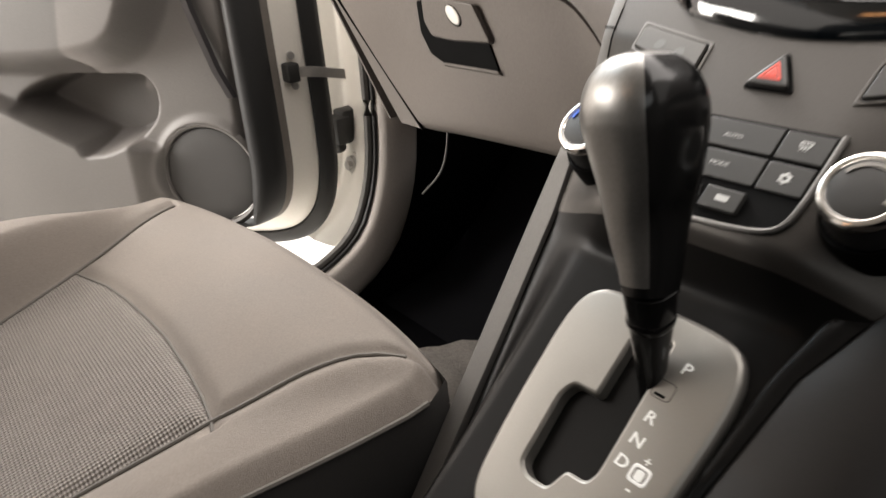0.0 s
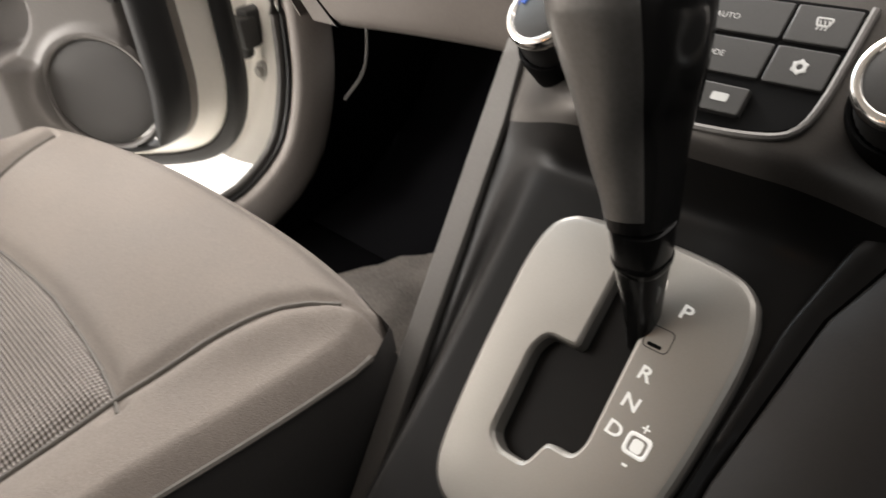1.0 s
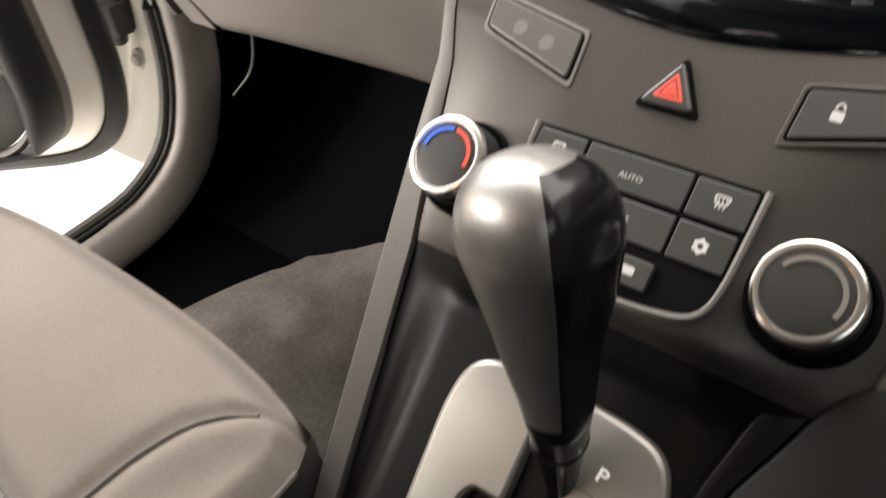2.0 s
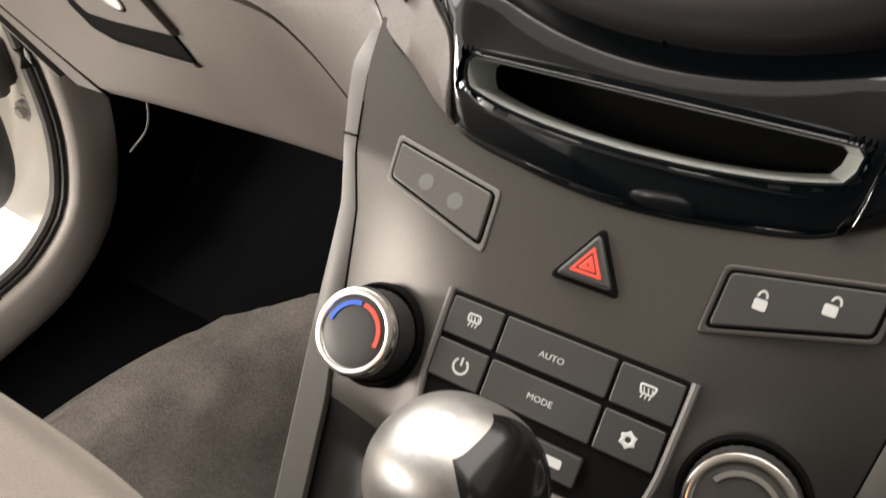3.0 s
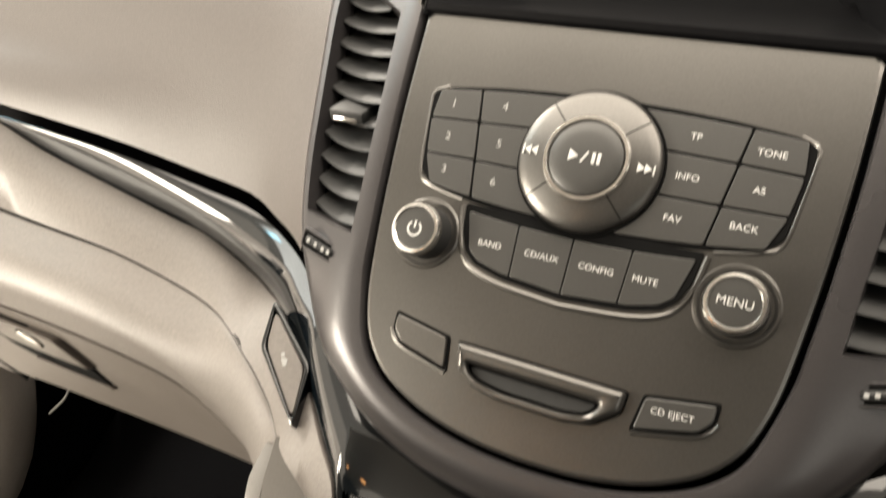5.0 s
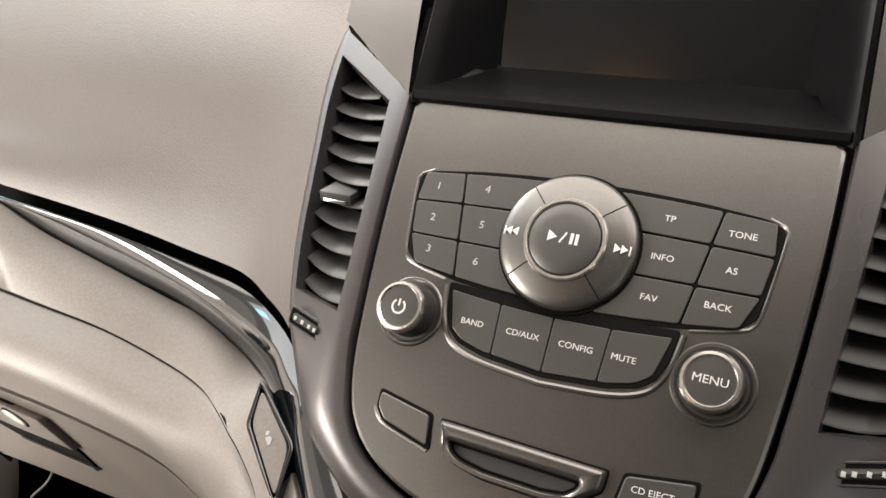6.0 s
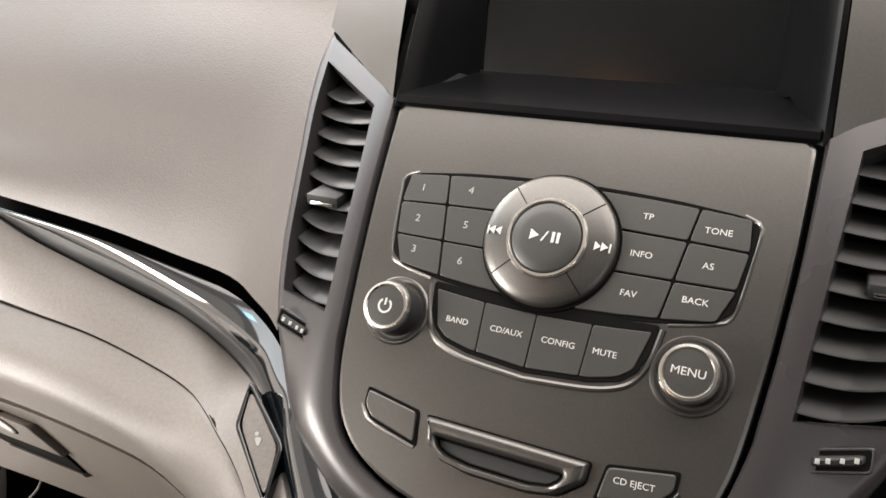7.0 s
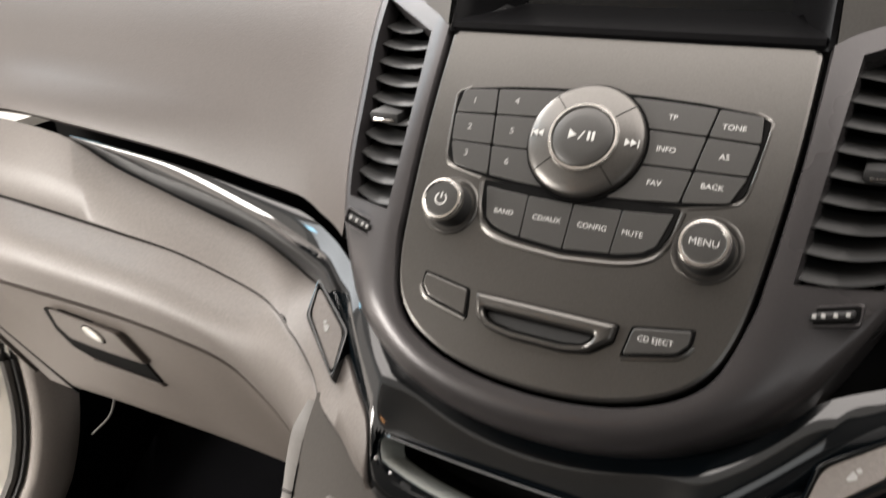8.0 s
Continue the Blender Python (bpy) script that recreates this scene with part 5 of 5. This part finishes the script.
part("dash_end", sheet([[(-0.742, y, z) for y, z in ((-0.085, 0.72), (-0.11, 0.62), (-0.085, 0.54), (-0.045, 0.44), (-0.004, 0.34))], [(-0.744, y + 0.15, z) for y, z in ((-0.085, 0.72), (-0.11, 0.62), (-0.085, 0.54), (-0.045, 0.44), (-0.004, 0.34))]], back=0.004), DASH, dash)
rows = []
for k in range(8):
    e = k / 7
    a, b = Vector(lerp((-0.742, -0.084, 0.546), (-0.712, -0.004, 0.338), e)), Vector(lerp((-0.737, -0.084, 0.546), (-0.6575, -0.004, 0.338), e))
    rows.append([a + Vector((0, 0.05, 0)), a, lerp(a, b, 0.5), b, b + Vector((0.001, 0.012, 0))])
part("end_panel", sheet(rows), DASH, dash)
part("groove", tube([lerp((-0.7350, -0.0835, 0.545), (-0.6560, -0.0045, 0.338), k / 9) for k in range(10)], 0.0022, 6), BLACK, dash)
# added backing, keeps outside light from showing through the panel gaps
backing = thing("dash_backing", (0, 0.10, 0.5), "black backing sheets added behind the dashboard panels to close gaps", "dash frame")
part("back", sheet([[FACE.pt(x, s, -0.075) for x in (-0.165, 0.165)] for s in (-0.16, 0.05, 0.18)]), BLACK, backing)
part("back", sheet([[(x, 0.12, z) for x in (-0.75, 0.75)] for z in (0.40, 0.87)]), BLACK, backing)
cable = thing("cable", (-0.70, 0.06, 0.2), "thin pale cable hanging under the dashboard", "cable")
part("sheath", tube(spline([(-0.684, 0.064, 0.36), (-0.689, 0.060, 0.290), (-0.705, 0.055, 0.245), (-0.751, 0.048, 0.199)], 20), 0.0017, 8), TRIM, cable)

# ---- passenger seat ----
seat = thing("passenger_seat", (-0.40, -0.60, 0.0), "grey cloth passenger seat cushion with a ribbed centre", "car seat")
SX, XF = -0.385, -0.735


def seat_top(x, y):
    """Height of the cushion: it falls to the rear and rises to the side bolsters."""
    z = 0.322 + 0.19 * (y + 0.358)
    far = smooth01(0.0, 0.055, far_seam(y) - x)
    z += far * (0.006 + 0.062 * smooth01(0.36, 0.60, -y))
    near = smooth01(0.0, 0.05, x - seam_x(y))
    z += 0.010 * near * smooth01(0.40, 0.60, -y)
    z += 0.010 * math.exp(-((y + 0.40) / 0.06) ** 2) * (1 - far) * (1 - near)
    return z


def far_seam(y):
    return float(np.interp(-y, (0.352, 0.371, 0.430, 0.499, 0.59, 1.0), (-0.672, -0.668, -0.654, -0.634, -0.600, -0.585)))


def seam_x(y):
    return float(np.interp(-y, (0.344, 0.352, 0.362, 0.385, 0.425, 0.490, 0.592, 1.0), (-0.158, -0.178, -0.196, -0.217, -0.234, -0.253, -0.264, -0.270)))


def near_x(y):
    return float(np.interp(-y, (0.345, 0.37, 0.43, 0.52, 0.70, 0.95), (-0.150, -0.141, -0.152, -0.168, -0.180, -0.185)))


def front_y(x):
    e = (x - SX) / (0.26 if x > SX else 0.30)
    return -0.318 - 0.030 * abs(e) ** 2.6


rows = []
NY, NX = 60, 64
for i in range(NY):
    f = i / (NY - 1)
    row = []
    for j in range(NX):
        g = j / (NX - 1)
        xa, xb = XF, -0.150
        x0 = xa + (xb - xa) * g
        yf = front_y(x0)
        y = yf + (-1.0 - yf) * f ** 1.5
        x = xa + (near_x(y) - xa) * g
        z = seat_top(x, y)
        d = f ** 1.5 * 0.66
        z -= 0.020 * (1 - smooth01(0, 0.030, d)) ** 2
        en = abs(x - near_x(y))
        ef = abs(x - xa)
        z -= 0.014 * (1 - smooth01(0, 0.024, en)) ** 2 + 0.014 * (1 - smooth01(0, 0.04, ef)) ** 2
        row.append((x, y, z))
    rows.append(row)


def seam_y(x):
    return float(np.interp(x, (-0.650, -0.636, -0.561, -0.510, -0.443, -0.400, -0.331, -0.290, -0.257, -0.240), (-0.512, -0.505, -0.487, -0.481, -0.477, -0.476, -0.480, -0.484, -0.489, -0.494)))


def in_insert(x, y):
    return y < seam_y(x) and far_seam(y) < x < seam_x(y)


def press(p):
    """Seams sink in a little."""
    x, y, z = p
    d1 = abs(y - seam_y(x)) if -0.634 < x < -0.235 else 1
    d2 = abs(x - seam_x(y)) * 0.9
    d3 = abs(x - far_seam(y)) * 0.8 if y < -0.37 else 1
    d = min(d1, d2, d3)
    return (x, y, z - 0.006 * math.exp(-(d / 0.009) ** 2))


fine = [knots(r, 3) for r in rows]
fine = list(map(list, zip(*[knots(c, 3) for c in zip(*fine)])))
fine = [[press(p) for p in r] for r in fine]
cen = lambda i, j: ((fine[i][j][0] + fine[i + 1][j + 1][0]) / 2, (fine[i][j][1] + fine[i + 1][j + 1][1]) / 2)
part("cushion", sheet(fine, skip=lambda i, j: in_insert(*cen(i, j))), FABRIC, seat, "smooth grey-beige cloth cushion", smooth=80)
part("insert", sheet([[(x, y, z + 0.0005) for x, y, z in r] for r in fine], skip=lambda i, j: not in_insert(*cen(i, j))), RIB, seat, "ribbed grey cloth centre", smooth=80)


def on_seat(x, y, dz=0.0):
    z = seat_top(x, y)
    d = max(0.0, front_y(x) - y)
    z -= 0.020 * (1 - smooth01(0, 0.030, d)) ** 2
    z -= 0.014 * (1 - smooth01(0, 0.024, abs(x - near_x(y)))) ** 2
    return (x, y, z + dz)


part("seam", tube([on_seat(x, seam_y(x), -0.0052) for x in np.linspace(-0.634, -0.240, 50)], 0.0014, 6), PIPING, seat)
part("seam", tube([on_seat(seam_x(y), y, -0.0048) for y in np.linspace(-0.355, -0.98, 50)], 0.0018, 6), PIPING, seat)
part("seam", tube([on_seat(far_seam(y), y, -0.0045) for y in np.linspace(-0.372, -0.98, 40)], 0.0018, 6), PIPING, seat)
# welt along the edge and the dark sides under it
edge = [(near_x(y), y) for y in np.linspace(-1.0, -0.365, 40)] + [(x, front_y(x) - 0.001) for x in np.linspace(-0.152, XF, 50)]
top = [Vector((x, y, seat_top(x, y) - 0.030)) for x, y in edge]
rowA = [(p.x, p.y, p.z + 0.0185 - 0.0105 * smooth01(30, 50, i)) for i, p in enumerate(top)]
c0 = Vector((SX, -0.65, 0))
rowsB = [rowA]
for dz, ins in ((0.010, -0.001), (-0.02, -0.002), (-0.08, 0.004), (-0.15, 0.02), (-0.20, 0.06)):
    r = []
    for p in top:
        q = Vector((p.x, p.y, 0))
        v = (c0 - q).normalized() * ins
        r.append((p.x + v.x, p.y + v.y, p.z + dz))
    rowsB.append(r)
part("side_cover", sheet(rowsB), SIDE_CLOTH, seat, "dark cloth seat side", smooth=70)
part("welt", tube([(p.x + 0.0005, p.y, p.z + 0.0165) for p in top[:40]], 0.0022, 6), PIPING, seat)
part("frame", join(box((-0.60, -0.95, 0.06), (-0.22, -0.42, 0.16), 0.01)), BLACK, seat)
for x in (-0.235, -0.575):
    part("rail", join(box((x - 0.02, -0.95, 0.002), (x + 0.02, -0.32, 0.035), 0.004), box((x - 0.012, -0.95, 0.035), (x + 0.012, -0.36, 0.06), 0.004)), STEEL, seat, "steel seat rail")

part("bracket", join(tube([(-0.150, -0.345, 0.218), (-0.138, -0.352, 0.214)], 0.0075, 12), tube([(-0.160, -0.345, 0.222), (-0.150, -0.347, 0.10)], 0.004, 8)), STEEL, seat, "steel seat bracket with a bolt")

rail_cover = []
for x in (-0.168, -0.1525, -0.150):
    e = 0.002 if x == -0.150 else 0.0
    rail_cover.append([(x, y, z) for y, z in ((-0.400 + e, 0.244), (-0.363, 0.268 - e), (-0.359 - e, 0.245), (-0.387, 0.215 + e))])
bm = sheet(rail_cover, closed=True)
bm.verts.ensure_lookup_table()
bm.faces.new([bm.verts[8 + k] for k in range(4)])
cover = part("rail_cover", bm, TRIM, seat, "pale grey plastic seat rail cover")
part("clip", box((-0.1505, -0.368, 0.256), (-0.147, -0.357, 0.266), 0.001), CHROME, cover, "bright metal clip")

# ---- body opening on the passenger side: kick trim, seals, painted pillar ----
path = [(0.020, 0.62), (0.018, 0.45), (0.014, 0.320), (0.006, 0.245), (-0.005, 0.205), (-0.014, 0.180), (-0.037, 0.139), (-0.072, 0.110), (-0.104, 0.095), (-0.145, 0.084), (-0.30, 0.076), (-0.80, 0.074), (-1.9, 0.074)]
pth = spline(path, 90)


def along(d, x, last=90):
    """The opening's edge moved into the opening by d, at that x."""
    out = []
    for i, (y, z) in enumerate(pth[:last]):
        a, b = np.array(pth[max(0, i - 1)]), np.array(pth[min(len(pth) - 1, i + 1)])
        t = (b - a) / np.linalg.norm(b - a)
        nrm = np.array((t[1], -t[0]))
        if nrm @ np.array((-1, 1)) < 0:
            nrm = -nrm
        out.append((x, y + nrm[0] * d, z + nrm[1] * d))
    return out


part("kick_trim", sheet([along(d, x) for d, x in ((-0.080, -0.842), (-0.076, -0.812), (-0.069, -0.804), (-0.052, -0.800), (-0.032, -0.801), (-0.013, -0.805), (-0.004, -0.812), (-0.003, -0.840))]), KICK, None, "grey plastic kick trim and sill cover", kind="structure", smooth=60)
part("opening_seal", tube(along(0.000, -0.823), 0.0040, 8), RUBBER, None, "black rubber lip of the door opening seal", kind="structure")
part("seal_body", tube(along(0.007, -0.832), 0.0075, 8), GREY_SEAL, None, "grey rubber door opening seal", kind="structure")
PL = sum(1 for p in pth if p[1] > 0.10)
part("pillar", sheet([along(d, x, PL) for d, x in ((-0.002, -0.828), (-0.006, -0.850), (-0.020, -0.880), (-0.045, -0.950), (-0.068, -1.030), (-0.066, -1.050), (-0.045, -1.062), (0.0, -1.090), (0.04, -1.12))]), PAINT, None, "white painted door pillar", kind="structure", smooth=60)
part("sill", sheet([along(d, x) for d, x in ((0.0, -0.830), (-0.006, -0.848), (-0.06, -0.862), (-0.20, -0.870))]), PAINT, None, "white painted outer sill", kind="structure", smooth=60)
low_path = along(-0.012, -0.818)
# footwell sides, coloured near black to stand for the shade there
part("wall_left_low", box((-0.832, -0.30, -0.05), (-0.818, 0.40, 0.078)), CARPET_SHADE, None, "lower footwell side, coloured near black for its shade", kind="structure")
part("wall_left", sheet([[p, (-0.812, 0.36, p[2])] for p in low_path if p[2] > 0.075]), CARPET_SHADE, None, "footwell side, coloured near black for its shade", kind="structure")
part("sill_inner", sheet([[p, (-0.815, p[1] + 0.03, -0.04)] for p in along(-0.040, -0.812) if p[2] < 0.30]), CARPET_SHADE, None, "carpet up to the door sill, coloured near black for its shade", kind="structure")

plug = thing("wiring_plug", (-0.98, 0.05, 0.24), "black rubber wiring plug on the white pillar", "plug")
part("boot", join(box((-1.030, 0.045, 0.240), (-0.990, 0.092, 0.300), 0.006), box((-1.030, 0.028, 0.238), (-0.985, 0.060, 0.290), 0.006)), RUBBER, plug)
part("sleeve", tube(spline([(-1.00, 0.042, 0.27), (-1.01, 0.040, 0.245), (-1.02, 0.045, 0.225)], 10), 0.014, 10), RUBBER, plug)

# ---- open passenger door ----
door = thing("front_door", (-0.80, -0.10, 0.1), "open white car door with grey trim, pocket and speaker", "car door")
ANG = radians(50)
DU, DN = Vector((-math.sin(ANG), -math.cos(ANG), 0)), Vector((math.cos(ANG), -math.sin(ANG), 0))
DH = Vector((-0.82, -0.03, 0))


class DoorLocal:
    """Door inside: x from the hinge along the door, s its height, h towards the cabin."""

    def pt(self, x, s, h=0.0):
        return DH + DU * x + Vector((0, 0, s)) + DN * h


DL = DoorLocal()
edge_d = [(0.080, 0.60), (0.083, 0.45), (0.088, 0.33), (0.100, 0.255), (0.125, 0.195), (0.170, 0.150), (0.26, 0.125), (0.45, 0.122), (0.80, 0.135), (1.02, 0.17)]
ed = spline(edge_d, 60)


EDGE_O = Vector((-0.892, -0.024, 0))
edge_c = spline([(0.006, 0.62), (0.006, 0.45), (0.006, 0.30), (0.010, 0.225), (0.030, 0.158), (0.070, 0.112), (0.125, 0.092), (0.22, 0.088), (0.45, 0.090), (0.90, 0.100)], 90)


def edge_line(w, h):
    """A line along the door's edge, w inside its outline and h from its outer face."""
    out = []
    for i, (u, z) in enumerate(edge_c):
        a, b = np.array(edge_c[max(0, i - 1)]), np.array(edge_c[min(len(edge_c) - 1, i + 1)])
        t = (b - a) / np.linalg.norm(b - a)
        wz = min(w, 0.06) + 0.1 * max(0.0, w - 0.06)
        out.append(EDGE_O + DU * (u - t[1] * w) + DN * h + Vector((0, 0, z + t[0] * wz)))
    return out


DARK_STRIP = ((0.004, -0.020), (-0.004, -0.002), (0.000, 0.006), (0.012, 0.013), (0.022, 0.015), (0.028, 0.008))
WHITE_STRIP = ((0.024, 0.004), (0.027, 0.016), (0.036, 0.024), (0.050, 0.036), (0.060, 0.044), (0.062, 0.040))
BROWN_STRIP = ((0.058, 0.038), (0.060, 0.047), (0.064, 0.052), (0.068, 0.056), (0.070, 0.050))
BLACK_STRIP = ((0.066, 0.048), (0.067, 0.058), (0.076, 0.070), (0.090, 0.084), (0.104, 0.090), (0.116, 0.084), (0.124, 0.070), (0.128, 0.052))
part("body_seal", sheet([edge_line(*q) for q in DARK_STRIP]), RUBBER, door, "black rubber seal on the door edge", smooth=60)
part("shell", sheet([edge_line(*q) for q in WHITE_STRIP]), PAINT, door, "white painted door edge", smooth=60)
part("seal_base", sheet([edge_line(*q) for q in BROWN_STRIP]), BROWN_SEAL, door, "brown-grey rubber seal base", smooth=60)
part("weather_seal", sheet([edge_line(*q) for q in BLACK_STRIP]), RUBBER, door, "black rubber door seal", smooth=60)
# hinge between pillar and door
leaf = part("hinge", sheet([[(x + dx, 0.056 + dy, z) for x, z in ((-0.972, 0.222), (-0.982, 0.200), (-1.000, 0.150), (-1.013, 0.106), (-1.022, 0.086))] for dx, dy in ((-0.018, 0.010), (-0.014, -0.003), (0.014, -0.005), (0.018, 0.010))], back=0.004), PAINT, door, "white painted steel hinge with two bolts")
for x, z in ((-0.982, 0.200), (-1.013, 0.106)):
    part("bolt", join(tube([(x, 0.060, z), (x, 0.036, z)], 0.0095, 6), tube([(x, 0.062, z), (x, 0.044, z)], 0.0165, 20)), STEEL, leaf)
part("clip", tube([(-0.985, 0.048, 0.180), (-0.951, 0.044, 0.179), (-0.937, 0.044, 0.166), (-0.940, 0.044, 0.148), (-0.962, 0.044, 0.137), (-0.99, 0.048, 0.136)], 0.0035, 8), SATIN, leaf, "bright steel clip")
# trim with its relief
rows = []
SPK = (0.258, 0.242)
ARM = [(0.262, 0.60), (0.285, 0.520), (0.318, 0.468), (0.360, 0.440), (0.430, 0.428), (0.520, 0.424), (0.620, 0.432), (1.10, 0.455), (1.10, 0.66), (0.262, 0.66)]
POCKET = [(0.618, 0.372), (0.480, 0.303), (0.474, 0.287), (0.430, 0.289), (0.378, 0.308), (0.338, 0.345), (0.328, 0.385), (0.345, 0.415), (0.500, 0.420), (0.560, 0.405)]
WALL = [(1.10, 0.46), (0.640, 0.382), (0.480, 0.303), (0.474, 0.287), (0.430, 0.289), (0.385, 0.300), (0.392, 0.10), (1.10, 0.10)]


ARM, POCKET = rounded(ARM, 0.05, 3), rounded(POCKET, 0.03, 3)


def inside(x, s, poly):
    """Metres inside an outline (minus: outside)."""
    hit, d = False, 9.0
    n = len(poly)
    for i in range(n):
        (ax, ay), (bx, by) = poly[i], poly[(i + 1) % n]
        if (ay > s) != (by > s) and x < (bx - ax) * (s - ay) / (by - ay) + ax:
            hit = not hit
        ux, uy = bx - ax, by - ay
        t = max(0.0, min(1.0, ((x - ax) * ux + (s - ay) * uy) / (ux * ux + uy * uy)))
        d = min(d, math.hypot(x - ax - t * ux, s - ay - t * uy))
    return d if hit else -d


for i in range(180):
    s = 0.10 + 0.65 * i / 179
    row = []
    for j in range(230):
        x0 = float(np.interp(s, [q[1] for q in edge_d[::-1]][3:], [q[0] for q in edge_d[::-1]][3:])) + 0.084
        x = x0 + (0.95 - x0) * (j / 229) ** 1.15
        h = 0.002 + 0.016 * smooth01(0, 0.03, x - x0)
        h += 0.060 * smooth01(-0.012, 0.045, inside(x, s, ARM))
        h -= 0.075 * smooth01(-0.004, 0.012, inside(x, s, POCKET))
        h += 0.038 * smooth01(-0.010 - 0.050 * smooth01(0.312, 0.288, s), 0.003, inside(x, s, WALL))
        r = math.hypot(x - SPK[0], s - SPK[1])
        h += 0.008 * math.exp(-((r - 0.093) / 0.009) ** 2) - 0.006 * smooth01(0.092, 0.084, r) if r < 0.12 else 0
        row.append(DL.pt(x, s, h))
    rows.append(row)
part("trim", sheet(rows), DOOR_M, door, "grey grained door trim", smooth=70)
part("speaker_grille", turned(DL, *SPK, [(0.0825, 0.010), (0.0820, 0.019), (0.078, 0.0205), (0.05, 0.022), (0.01, 0.0225)], 48), CLOTH_GRILLE, door, "round fabric speaker grille")
part("speaker_ring", sheet([[DL.pt(x, s, h) for x, s in circle(*SPK, r, 56)] for r, h in ((0.0835, 0.014), (0.085, 0.023), (0.090, 0.0255), (0.097, 0.019))], closed=True), DOOR_M, door)
part("sail_trim", sheet([[DL.pt(x + d, s, h) for x, s in ((0.245, 0.60), (0.233, 0.52), (0.205, 0.42), (0.186, 0.377))] for d, h in ((0.010, 0.026), (0.006, 0.034), (-0.004, 0.034), (-0.008, 0.026))]), BEZEL, door)
STRAP = [(-0.895, -0.079, 0.406), (-0.876, -0.052, 0.404), (-0.868, -0.004, 0.393)]
part("check_strap", sheet([[(x, y, z + dz) for x, y, z in spline(STRAP, 8)] for dz in (-0.008, 0.008)], back=0.006), STEEL, door, "steel door check strap")
part("strap_box", box((-0.930, -0.094, 0.390), (-0.890, -0.072, 0.421), 0.004), RUBBER, door)
for z in (0.383, 0.432):
    part("bolt", tube([(-0.93, -0.070, z), (-0.900, -0.080, z)], 0.006, 10), STEEL, door)
part("outer_skin", sheet([[DL.pt(x, s, -0.12 + 0.03 * math.sin(3 * s)) for x in (0.30, 0.5, 0.75, 1.05)] for s in (0.10, 0.3, 0.5, 0.78)], back=0.004), PAINT, door)
